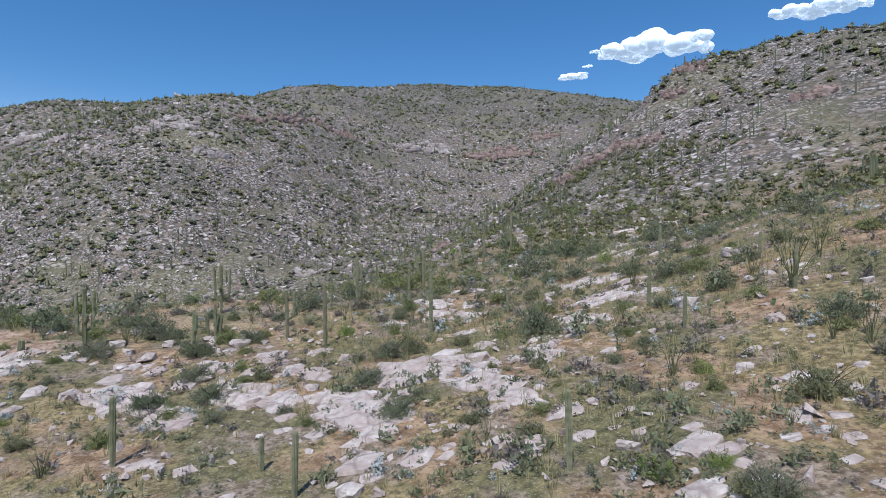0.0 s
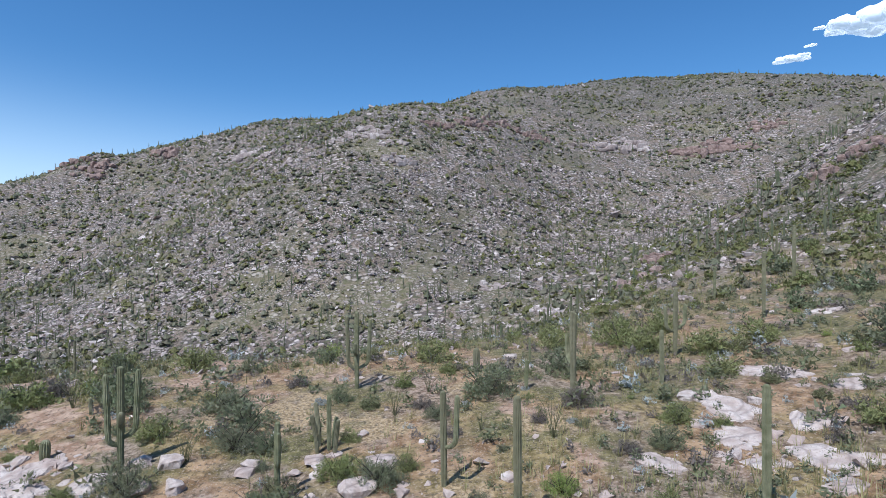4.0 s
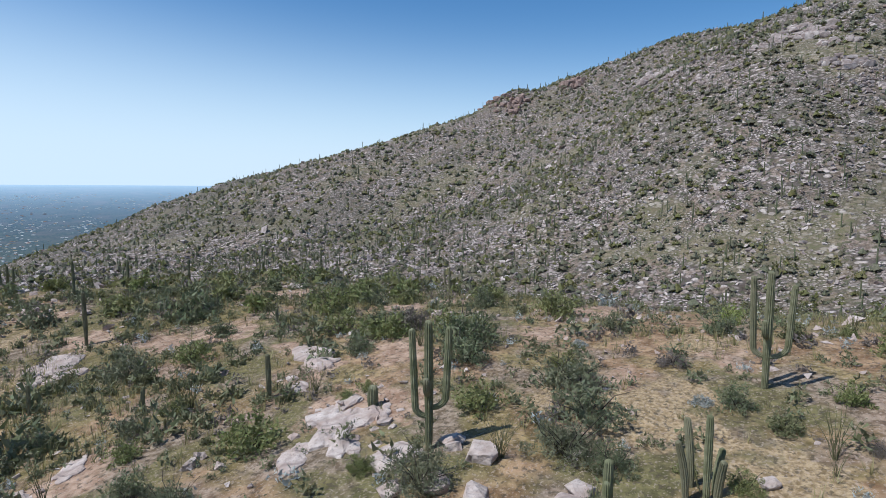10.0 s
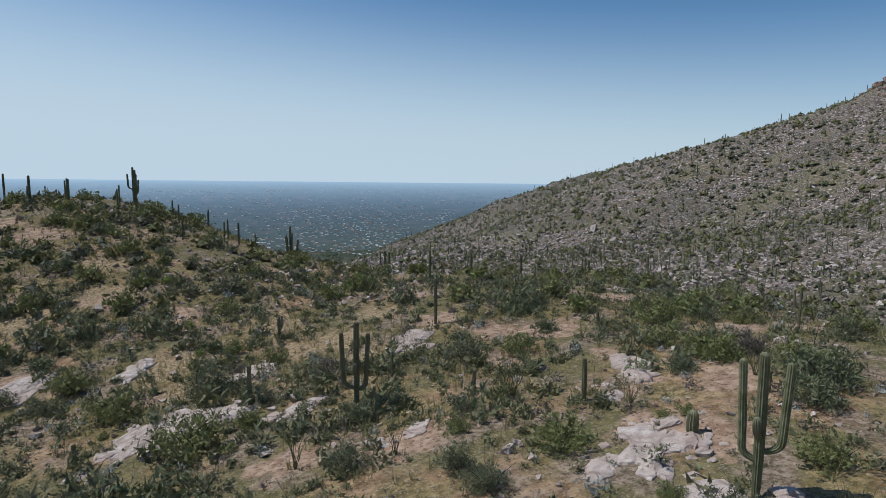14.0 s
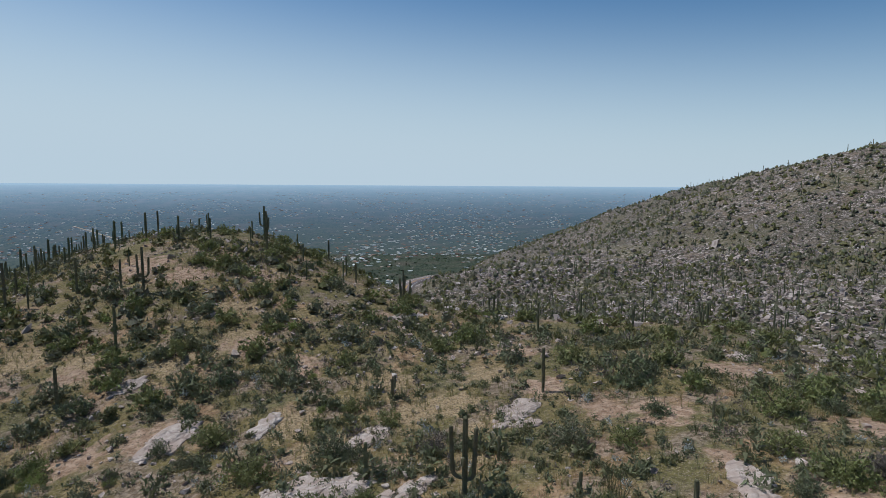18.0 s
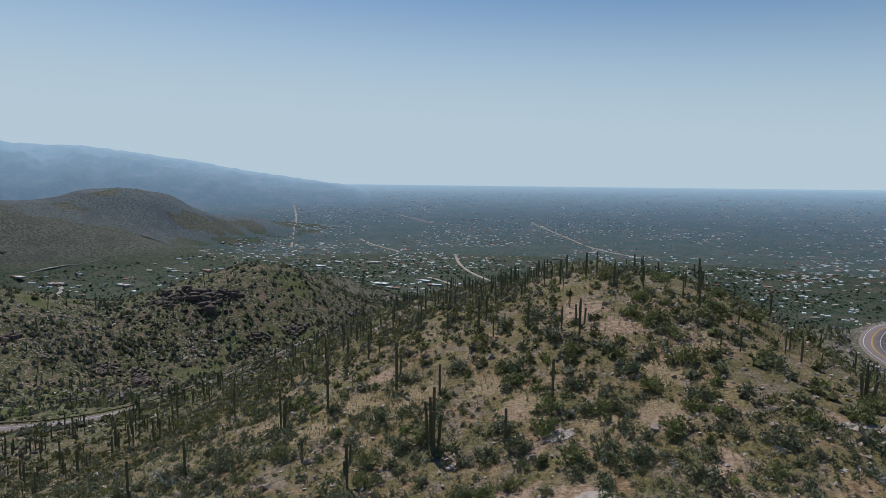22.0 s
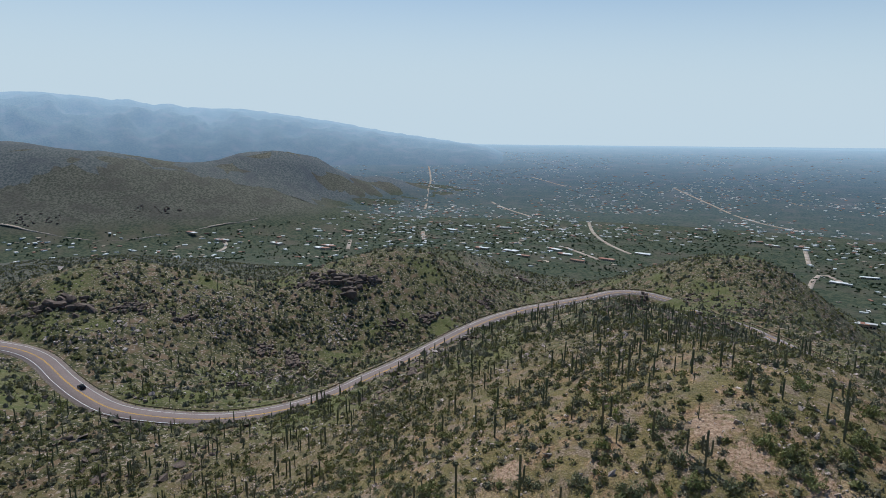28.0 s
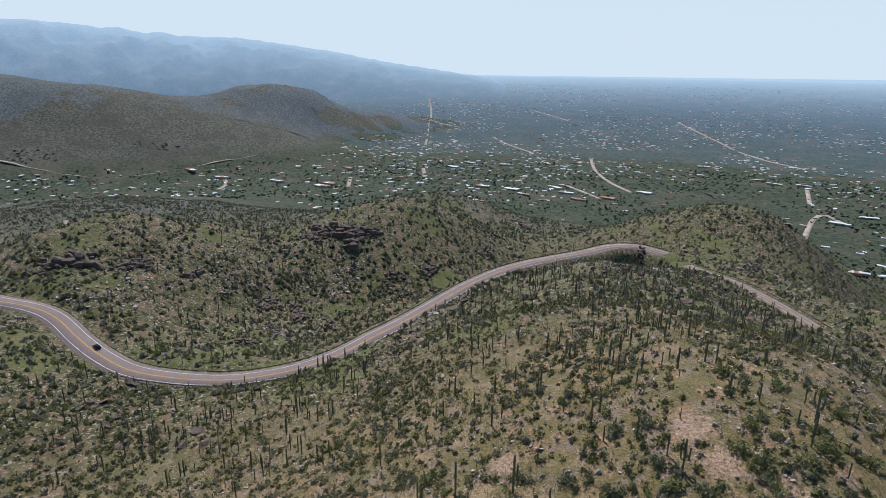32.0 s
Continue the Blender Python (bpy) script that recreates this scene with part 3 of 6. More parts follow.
TRACK = distant("dirt_track", (0.36, 0.28, 0.22), (0.50, 0.41, 0.33), 0.05)
TREES_FAR = distant("valley_trees", (0.07, 0.092, 0.048), (0.13, 0.15, 0.08), 0.08)
# the same painted haze glow, a little stronger, makes the range blue
RANGE_HAZE = horizon_haze_material("far_range_haze", 1.4)


def cloud_material():
    m, t, b = material("cloud", 1.0)
    b.inputs["Base Color"].default_value = (0.95, 0.95, 0.96, 1)
    # a faint bluish glow is added to brighten the cloud
    b.inputs["Emission Color"].default_value = (0.85, 0.9, 1.0, 1)
    b.inputs["Emission Strength"].default_value = 0.25
    t.links.new(speckle(t, coords(t), 0.02, 8.0, 0.28, 0.5), b.inputs["Alpha"])
    return m


CLOUD = cloud_material()

# ---- ground ----
xs = grid_axis([-345.0, (-50.0, 3.2), (75.0, 1.5), (240.0, 2.8), (460.0, 4.0)])
ys = grid_axis([-360.0, (-65.0, 3.6), (135.0, 1.5), (400.0, 3.0)])
xs = np.concatenate([outward(-345, 4990, 2.2)[::-1], xs, outward(460, 4990, 4.0)])
ys = np.concatenate([outward(-360, 4990, 3.6)[::-1], ys, outward(400, 4990, 2.2)])
LEVELS = height(*[v.ravel() for v in np.meshgrid(xs, ys)]).reshape(len(ys), len(xs))


def on_ground(x, y):
    """Height of the ground sheet, between its corners."""
    x, y = np.atleast_1d(np.asarray(x, float)), np.atleast_1d(np.asarray(y, float))
    i, j = np.clip(np.searchsorted(xs, x) - 1, 0, len(xs) - 2), np.clip(np.searchsorted(ys, y) - 1, 0, len(ys) - 2)
    u, v = (x - xs[i]) / (xs[i + 1] - xs[i]), (y - ys[j]) / (ys[j + 1] - ys[j])
    low = LEVELS[j, i] * (1 - u) + LEVELS[j, i + 1] * u
    return low * (1 - v) + (LEVELS[j + 1, i] * (1 - u) + LEVELS[j + 1, i + 1] * u) * v


ground = tagged(sheet("ground", xs, ys, LEVELS, GROUND), "sandy desert hillside with dry grass and gravel", "ground", kind="structure")
gx, gy = [v.ravel() for v in np.meshgrid(xs, ys)]
for kind, word in enumerate(("bare", "gold")):
    ground.data.attributes.new(word, "FLOAT", "POINT").data.foreach_set("value", openness(gx, gy, kind).astype(np.float32))

# ---- helpers for things ----
rng = np.random.default_rng(7)


def part(name, mesh, parent, label=""):
    ob = new(name, mesh)
    ob.parent = parent
    return tagged(ob, label) if label else ob


def thing(name, x, y, sink=0.05, scale=1.0, turn=0.0):
    ob = new(name)
    ob.empty_display_size = 0.2
    ob.matrix_world = spot(x, y, sink, scale, turn)
    return ob


def spot(x, y, sink=0.05, scale=1.0, turn=0.0):
    z = float(on_ground(x, y)[0]) - sink
    return Matrix.LocRotScale((x, y, z), Euler((0, 0, turn)), (scale, scale, scale))


def tube(points, radii, sides, groove=0.0):
    """A tube round a bent line, with grooves along it and closed ends."""
    p = np.asarray(points, float)
    tangent = np.gradient(p, axis=0)
    tangent /= np.linalg.norm(tangent, axis=1)[:, None]
    flat = p[-1] - p[0]
    side = np.array([-flat[1], flat[0], 0.0])
    side = side / np.linalg.norm(side) if np.linalg.norm(side) > 1e-3 else np.array([0.0, 1.0, 0.0])
    front = np.cross(tangent, side)
    front /= np.linalg.norm(front, axis=1)[:, None] + 1e-9
    a = np.arange(sides) * 2 * math.pi / sides
    r = np.asarray(radii, float)[:, None] * (1 - groove * (np.arange(sides) % 2))[None, :]
    co = p[:, None] + r[..., None] * (np.cos(a)[None, :, None] * side + np.sin(a)[None, :, None] * front[:, None])
    n = len(p)
    i = (np.arange(n - 1)[:, None] * sides + np.arange(sides)[None, :]).ravel()
    j = (np.arange(n - 1)[:, None] * sides + (np.arange(sides)[None, :] + 1) % sides).ravel()
    return co.reshape(-1, 3), np.stack([i, i + sides, j + sides, j], -1)


def column(h, r, ribs=13, lean=(0.0, 0.0)):
    k = np.array([0, 0.04, 0.15, 0.35, 0.55, 0.75, 0.9])
    z = np.concatenate([k * (h - r), h - r + r * np.array([0.45, 0.75, 0.93, 1.0])])
    w = np.concatenate([np.array([0.78, 0.8, 0.86, 0.97, 1.04, 1.0, 0.97]), np.array([0.86, 0.64, 0.36, 0.03])]) * r
    p = np.stack([lean[0] * (z / h) ** 2 + 0 * z, lean[1] * (z / h) ** 2, z], -1)
    return tube(p, w, ribs * 2, 0.2)


def bent_arm(h0, reach, rise, r, turn, ribs=11):
    """An arm that leaves the trunk at h0, swings out and turns up."""
    t = np.linspace(0, 1, 6)
    out = reach * np.sin(t * math.pi / 2)
    up = reach * 0.75 * (1 - np.cos(t * math.pi / 2))
    top = np.linspace(0, 1, 6)[1:]
    out = np.concatenate([out, reach + 0.04 * rise * top])
    up = np.concatenate([up, reach * 0.75 + (rise - r) * top])
    cap = np.array([0.5, 0.8, 0.97])
    out, up = np.concatenate([out, out[-1] + 0 * cap]), np.concatenate([up, up[-1] + r * cap])
    w = np.concatenate([[0.62, 0.75, 0.85, 0.92, 0.97, 1.0], [1.02, 1.02, 1.0, 0.98, 0.95], [0.8, 0.5, 0.04]]) * r
    p = np.stack([out * math.cos(turn), out * math.sin(turn), h0 + up], -1)
    return tube(p, w, ribs * 2, 0.2)


SAGUARO_WORDS = [
    "single ribbed green saguaro column standing among dry grass",
    "tall ribbed saguaro with one upturned arm on stony ground",
    "tall ribbed saguaro with two upturned arms on stony ground",
    "old candelabra saguaro with several long upturned arms",
    "cluster of ribbed saguaro stems growing from one foot",
    "short stout barrel-shaped young saguaro on gravel",
]


def saguaro(x, y, h, form):
    body = thing("saguaro", x, y, 0.12, 1.0, rng.uniform(0, 6.3))
    r = 0.09 + 0.013 * h + rng.uniform(-0.01, 0.01)
    if form == 5:
        r = 0.24
    if form == 4:
        for k in range(int(rng.integers(4, 6))):
            a, d = k * 1.35 + rng.uniform(-0.3, 0.3), 0.0 if k == 0 else rng.uniform(0.35, 0.75)
            co, q = column(h * (1 if k == 0 else rng.uniform(0.55, 0.88)), r * 0.9, 12, (0.3 * math.cos(a) * (k > 0), 0.3 * math.sin(a) * (k > 0)))
            part("stem", mesh_of("stem", co + [d * math.cos(a), d * math.sin(a), 0], q, SAGUARO), body)
    else:
        co, q = column(h, r, 13, tuple(rng.uniform(-0.06, 0.06, 2)))
        part("trunk", mesh_of("trunk", co, q, SAGUARO), body)
        arms = {0: 0, 1: 1, 2: 2, 3: 3, 5: 0}[form]
        a0 = math.atan2(y, x) + 1.57 - body.rotation_euler.z if form == 3 else rng.uniform(0, 6.3)
        for k in range(arms):
            h0 = h * rng.uniform(0.3, 0.48) if form != 3 else h * rng.uniform(0.24, 0.36)
            rise = (h - h0) * (rng.uniform(0.3, 0.75) if form != 3 else rng.uniform(0.55, 0.85))
            turn = a0 + (k * 3.14 if form == 3 else k * 6.28 / arms + rng.uniform(-0.4, 0.4))
            if form == 3 and k == 2:
                turn, h0, rise = turn + 1.4, h * 0.45, 0.35
            co, q = bent_arm(h0, r * 1.2 + rng.uniform(0.3, 0.55), rise, r * 0.8, turn)
            part("arm", mesh_of("arm", co, q, SAGUARO), body)
    return tagged(body, SAGUARO_WORDS[form], "cactus", "saguaros")


def leaves(n, width, tall, size, clumps, floor_gap=0.1, slim=0.38, single=False):
    """Small leaf blades in uneven clumps: corners and triangles."""
    c = rng.normal(size=(clumps, 3))
    c /= np.linalg.norm(c, axis=1)[:, None]
    c *= rng.uniform(0.25, 0.85, (clumps, 1))
    c[:, 2] = np.abs(c[:, 2])
    k = rng.integers(0, clumps, n)
    d = rng.normal(size=(n, 3))
    d /= np.linalg.norm(d, axis=1)[:, None]
    p = c[k] + d * (rng.uniform(0.3, 1, (n, 1)) ** 0.5) * (rng.uniform(1.0, 1.8, clumps) / clumps ** 0.5)[k][:, None]
    p[:, 2] = np.abs(p[:, 2])
    p = p * [width / 2, width / 2, tall * 0.92] + [0, 0, floor_gap]
    along = d * 0.8 + rng.normal(size=(n, 3)) * 0.6 + [0, 0, 0.4]
    along /= np.linalg.norm(along, axis=1)[:, None]
    across = np.cross(along, rng.normal(size=(n, 3)))
    across /= np.linalg.norm(across, axis=1)[:, None] + 1e-6
    s = size * rng.uniform(0.6, 1.4, (n, 1))
    a, b = p - along * s * 0.5, p + along * s * 0.5
    m, w = p, across * s * slim
    if single:
        return np.stack([a - w, a + w, b], 1).reshape(-1, 3), np.arange(n * 3).reshape(-1, 3)
    co = np.stack([a, m + w, b, m - w], 1).reshape(-1, 3)
    i = np.arange(n)[:, None] * 4
    return co, np.concatenate([i + [0, 1, 2], i + [0, 2, 3]], 0)


def wood(n, width, tall, r):
    """Branches that fan out from the foot."""
    cos, qs, base = [], [], 0
    for k in range(n):
        a = k * 2.4 + rng.uniform(-0.4, 0.4)
        reach, top = width * 0.5 * rng.uniform(0.45, 0.85), tall * rng.uniform(0.6, 0.95)
        t = np.linspace(0, 1, 4)
        wob = rng.normal(size=(4, 3)) * 0.05 * width * t[:, None]
        p = np.stack([reach * t * math.cos(a), reach * t * math.sin(a), top * t ** 0.8], -1) + wob
        co, q = tube(p, r * (1 - 0.8 * t), 3)
        cos.append(co), qs.append(q + base)
        if k:
            qs.append(np.array([[0, 1, base + 1, base]]))
        base += len(co)
    return np.concatenate(cos), np.concatenate(qs)


BUSH_KINDS = [
    ("creosote_bush", "green creosote bush with dense small leaves", LEAF, 0.52, 1.0, 0.15),
    ("mesquite_shrub", "grey-green thorny shrub with dark bare twigs", LEAF_DULL, 0.50, 0.95, 0.13),
    ("brittlebush", "low silver-grey brittlebush mound on stony ground", LEAF_GREY, 0.42, 0.85, 0.2),
    ("dry_shrub", "dry brown leafless shrub of fine twigs", LEAF_DRY, 0.52, 0.8, 0.08),
    ("palo_verde", "bright yellow-green palo verde bush on stony ground", LEAF_BRIGHT, 0.58, 1.0, 0.12),
    ("jojoba_shrub", "olive-green rounded shrub among dry grass", LEAF_OLIVE, 0.5, 1.1, 0.2),
]
bush_models = {}


def bush(x, y, width, kind):
    """A shrub: fine leaves beside the flight line, coarser ones further off."""
    name, words, leaf, tall, many, slim = BUSH_KINDS[kind]
    t = min(max((x + 36) / 36, 0), 1)
    away = math.hypot(x + 36 - 36 * t, y - 6 + 6 * t)
    close = 0 if away < 22 else 1 if away < 48 else 2
    key = (kind, close, int(rng.integers(0, (4, 4, 5)[close])))
    turn = rng.uniform(0, 6.3)
    if key in bush_models:
        return copy_thing(bush_models[key], spot(x, y, 0.06, width / 2, turn))
    body = thing(name, x, y, 0.06, width / 2, turn)
    part("trunk", mesh_of("trunk", *wood((11, 6, 3)[close], 2.0, 2 * tall, 0.02), BARK, True), body, "dark bare branching trunk")
    n, size = ((5200, 0.06), (1500, 0.105), (420, 0.2))[close]
    if kind == 3:
        size *= 1.4
    co, f = leaves(int(n * many), 2.0, 2 * tall * rng.uniform(0.8, 1.15), size, (60, 44, 26)[close], 0.08, slim * (1.5, 1.6, 1.8)[close], True)
    part("foliage", mesh_of("foliage", co, f, leaf), body)
    bush_models[key] = tagged(body, words, "shrub", "shrubs")
    return body


ocotillo_models = []


def ocotillo(x, y, h):
    turn = rng.uniform(0, 6.3)
    if len(ocotillo_models) >= 6:
        return copy_thing(ocotillo_models[int(rng.integers(0, 6))], spot(x, y, 0.05, h / 3, turn))
    body = thing("ocotillo", x, y, 0.05, h / 3, turn)
    n = int(rng.integers(10, 16))
    for k in range(n):
        a, spread = k * 2.4 + rng.uniform(-0.3, 0.3), rng.uniform(0.25, 1.25)
        t = np.linspace(0, 1, 7)
        p = np.stack([(0.06 + spread * t ** 1.4) * math.cos(a), (0.06 + spread * t ** 1.4) * math.sin(a), 3 * rng.uniform(0.72, 1) * t * (1 - 0.12 * spread * t)], -1)
        p[1:, :2] += rng.normal(size=(6, 2)) * 0.035
        part("stem", mesh_of("stem", *tube(p, 0.021 * (1.05 - 0.7 * t), 5), STEM, True), body)
    ocotillo_models.append(tagged(body, "spindly ocotillo with many thorny wand-like stems", "shrub", "ocotillos"))
    return body


def pad_mesh():
    co, q = tube([(0, 0, 0), (0, 0, 0.03), (0, 0, 0.1), (0, 0, 0.17), (0, 0, 0.23), (0, 0, 0.26), (0, 0, 0.27)], [0.012, 0.045, 0.085, 0.1, 0.08, 0.04, 0.005], 10)
    co[:, 0] *= 0.22
    return mesh_of("pad", co, q, PAD, True)


PAD_MESH = pad_mesh()
pear_models = []


def prickly_pear(x, y, size):
    turn = rng.uniform(0, 6.3)
    if len(pear_models) >= 4:
        return copy_thing(pear_models[int(rng.integers(0, 4))], spot(x, y, 0.03, size, turn))
    body = thing("prickly_pear", x, y, 0.03, size, turn)
    tips = []
    for k in range(16):
        if k < 6 or not tips:
            base, tilt = Vector((rng.uniform(-0.35, 0.35), rng.uniform(-0.35, 0.35), 0)), rng.uniform(-0.7, 0.7)
        else:
            base, tilt = tips[int(rng.integers(0, len(tips)))], rng.uniform(-0.9, 0.9)
        m = Matrix.Translation(base) @ Euler((tilt, rng.uniform(-0.5, 0.5), rng.uniform(0, 6.3))).to_matrix().to_4x4() @ Matrix.Scale(rng.uniform(0.8, 1.25), 4)
        pad = part("pad", PAD_MESH, body)
        pad.matrix_local = m
        tips.append(m @ Vector((0, 0, 0.25)))
    pear_models.append(tagged(body, "prickly pear clump with flat yellow-green pads", "cactus", "prickly pears"))
    return body


def hull_mesh(name, size, material, n=16, power=0.7):
    """An angular stone: the hull of scattered points."""
    bm = bmesh.new()
    d = rng.normal(size=(n, 3))
    d /= np.linalg.norm(d, axis=1)[:, None]
    d = np.sign(d) * np.abs(d) ** power * np.asarray(size) * 0.5
    for p in d:
        bm.verts.new(p)
    res = bmesh.ops.convex_hull(bm, input=bm.verts)
    loose = [v for v in bm.verts if not v.link_faces]
    bmesh.ops.delete(bm, geom=loose, context="VERTS")
    bmesh.ops.triangulate(bm, faces=bm.faces)
    co = np.array([v.co for v in bm.verts])
    bm.verts.index_update()
    f = np.array([[v.index for v in t.verts] for t in bm.faces])
    bm.free()
    return co, f


def strew(name, models, x, y, scale, material, sink=0.0, squash=None, tilt=0.0, lift=None):
    """Many copies of small models joined into one mesh on the ground."""
    z = on_ground(x, y) - sink * scale + (0 if lift is None else lift)
    pick, turn = rng.integers(0, len(models), len(x)), rng.uniform(0, 6.3, len(x))
    cos, fs, base = [], [], 0
    for k, (co, f) in enumerate(models):
        i = np.where(pick == k)[0]
        if not len(i):
            continue
        c, s = np.cos(turn[i])[:, None], np.sin(turn[i])[:, None]
        px, py, pz = co[None, :, 0], co[None, :, 1], co[None, :, 2]
        if tilt:
            tx, ty = rng.normal(size=(2, len(i), 1)) * tilt
            pz = pz + px * tx + py * ty
        q = np.stack([px * c - py * s, px * s + py * c, pz + 0 * c], -1) * scale[i][:, None, None]
        if squash is not None:
            q[..., 2] *= squash[i][:, None]
        q += np.stack([x[i], y[i], z[i]], -1)[:, None, :]
        cos.append(q.reshape(-1, 3))
        fs.append((f[None] + base + (np.arange(len(i)) * len(co))[:, None, None]).reshape(-1, f.shape[1]))
        base += len(i) * len(co)
    return new(name, mesh_of(name, np.concatenate(cos), np.concatenate(fs), material))


def open_ground(x, y, gap=9.0):
    return road_near(x, y)[0] > gap


def in_view(x, y):
    """The side of the path that comes into view."""
    a, b = np.degrees(np.arctan2(-x, y)), np.degrees(np.arctan2(-(x + 36), y - 6))
    return ((a > -152) & (a < 88)) | ((b > -156) & (b < -70))


def cast(n, x0, x1, y0, y1, near, far):
    """Random places in view between two distances from the flight line."""
    x, y = rng.uniform(x0, x1, n), rng.uniform(y0, y1, n)
    t = np.clip((x + 36) / 36, 0, 1)
    d = np.hypot(x - (-36 + 36 * t), y - (6 - 6 * t))
    ok = (d > near) & (d < far) & in_view(x, y)
    x, y = x[ok], y[ok]
    ok = open_ground(x, y)
    return x[ok], y[ok]


# saguaros near the path: x, y, height, form
SAGUAROS = [
    (17.5, 10.8, 4.9, 3), (20.0, 15.2, 1.1, 5), (19.7, 21.2, 2.3, 0), (29.3, 30.5, 1.4, 0), (22.4, 41.8, 3.9, 0), (6.4, 35.5, 2.7, 0),
    (14.6, 33.0, 1.8, 0), (11.0, 29.6, 5.3, 3), (16.6, 26.5, 1.4, 0), (-2.6, 34.3, 1.5, 0), (140.7, 86.7, 7.5, 4), (138.5, 71.6, 6.3, 0),
    (41.2, 55.8, 3.1, 0), (29.6, 56.7, 3.8, 0), (28.4, 66.3, 3.0, 2), (18.9, 74.3, 4.5, 4), (14.0, 82.1, 3.1, 0), (2.2, 99.7, 6.3, 2),
    (26.4, 0.4, 4.9, 3), (17.9, 1.6, 2.7, 4), (27.6, -7.4, 1.5, 5), (136.7, 9.9, 7.5, 2), (124.1, 17.0, 5.2, 0), (128.7, 79.4, 7.5, 4),
]
SAGUAROS_B = [
    (46.5, 47.5, 2.1, 0), (19.0, -10.9, 5.0, 1), (20.8, -16.8, 3.1, 0), (22.3, -9.3, 1.8, 0), (27.5, -21.3, 4.8, 2), (35.0, -33.4, 5.6, 0),
    (25.3, 15.4, 1.1, 0), (44.0, -43.3, 6.5, 0), (66.2, -44.5, 4.0, 0), (-17.7, -7.0, 2.9, 0), (-8.3, 1.8, 1.6, 0), (-11.6, 1.1, 2.6, 0),
    (-3.8, 7.6, 3.3, 0), (8.6, -5.2, 4.8, 0), (12.4, -3.2, 3.9, 1), (13.6, 3.4, 3.2, 1), (6.4, -12.7, 4.6, 0), (7.0, -19.8, 1.9, 0),
    (-10.1, -20.8, 2.1, 0), (-4.0, -24.2, 2.4, 0), (4.2, -33.6, 3.3, 0), (-6.4, -32.1, 2.0, 0), (-12.3, -27.1, 2.7, 0), (37.4, -83.7, 6.1, 0),
]
SAGUAROS_C = [
    (47.3, -36.7, 3.6, 0), (26.5, -13.7, 3.7, 0), (-12.8, 79.5, 5.8, 2), (-13.3, 64.9, 5.4, 0), (-16.5, 56.9, 4.5, 0), (-28.1, 66.7, 4.3, 0),
    (-30.5, 48.2, 4.9, 2), (-24.1, 55.5, 7.5, 4), (-35.1, 68.4, 7.2, 1), (-43.4, 64.4, 7.3, 0), (2.3, 92.6, 6.3, 2), (7.8, 105.9, 2.9, 0),
    (14.3, 114.3, 4.7, 1), (-14.9, 110.3, 4.7, 0), (-7.1, 114.2, 3.7, 1), (-48.1, 60.4, 5.6, 4), (-21.1, 84.0, 4.7, 0), (-29.1, 84.7, 5.9, 0),
    (-64.3, 69.8, 4.8, 0), (-53.2, 49.1, 4.4, 0), (-56.2, 43.8, 4.2, 0), (-38.8, 52.1, 2.7, 0),
]
SAGUAROS_ALL = SAGUAROS + SAGUAROS_B + SAGUAROS_C
# larger shrubs near the path: x, y, width, kind
BUSHES_A = [
    (8.0, 86.1, 2.9, 1), (10.9, 77.6, 2.9, 1), (4.5, 73.7, 2.9, 1), (12.9, 65.1, 2.9, 0), (3.0, 57.4, 2.9, 1), (8.3, 55.7, 2.7, 0), (5.8, 61.5, 2.4, 1),
    (9.7, 43.3, 2.1, 0), (7.5, 46.7, 1.9, 0), (5.8, 32.6, 2.1, 0), (2.8, 31.2, 2.7, 0), (8.3, 23.5, 2.0, 1), (11.4, 36.8, 2.2, 3), (22.3, 59.4, 2.5, 0),
    (19.4, 32.4, 2.3, 1), (14.8, 24.7, 2.0, 1), (13.4, 22.9, 1.2, 0), (15.9, 18.2, 1.9, 0), (11.6, 17.4, 2.2, 1), (85.0, 137.7, 2.9, 0), (28.6, 24.1, 1.8, 0),
    (28.0, 20.2, 2.4, 0), (25.1, 19.9, 1.3, 1), (37.7, 28.4, 2.5, 1),
]
BUSHES_B = [
    (54.6, 38.2, 2.9, 0), (25.4, 13.5, 2.6, 1), (30.4, 17.4, 1.9, 0), (20.7, 10.3, 1.8, 0), (37.0, 13.0, 2.9, 0), (24.2, 7.5, 1.8, 1), (21.4, 6.1, 2.4, 1),
    (42.7, 20.5, 2.5, 0), (122.1, 70.4, 2.9, 0), (119.5, 50.7, 2.9, 1), (33.8, 8.1, 1.4, 1), (15.6, 12.5, 1.2, 0), (20.5, 17.1, 0.7, 0), (13.0, 28.7, 1.1, 1),
    (10.7, 28.5, 1.3, 1), (19.1, 72.0, 2.9, 0), (53.5, 48.8, 2.9, 0), (30.0, 9.1, 0.9, 2), (43.1, 28.7, 2.7, 0), (27.9, 4.1, 1.5, 3), (33.6, 2.7, 1.6, 1),
    (31.8, 16.0, 1.4, 0), (30.4, 19.8, 1.7, 3), (18.6, 4.4, 1.6, 1),
]
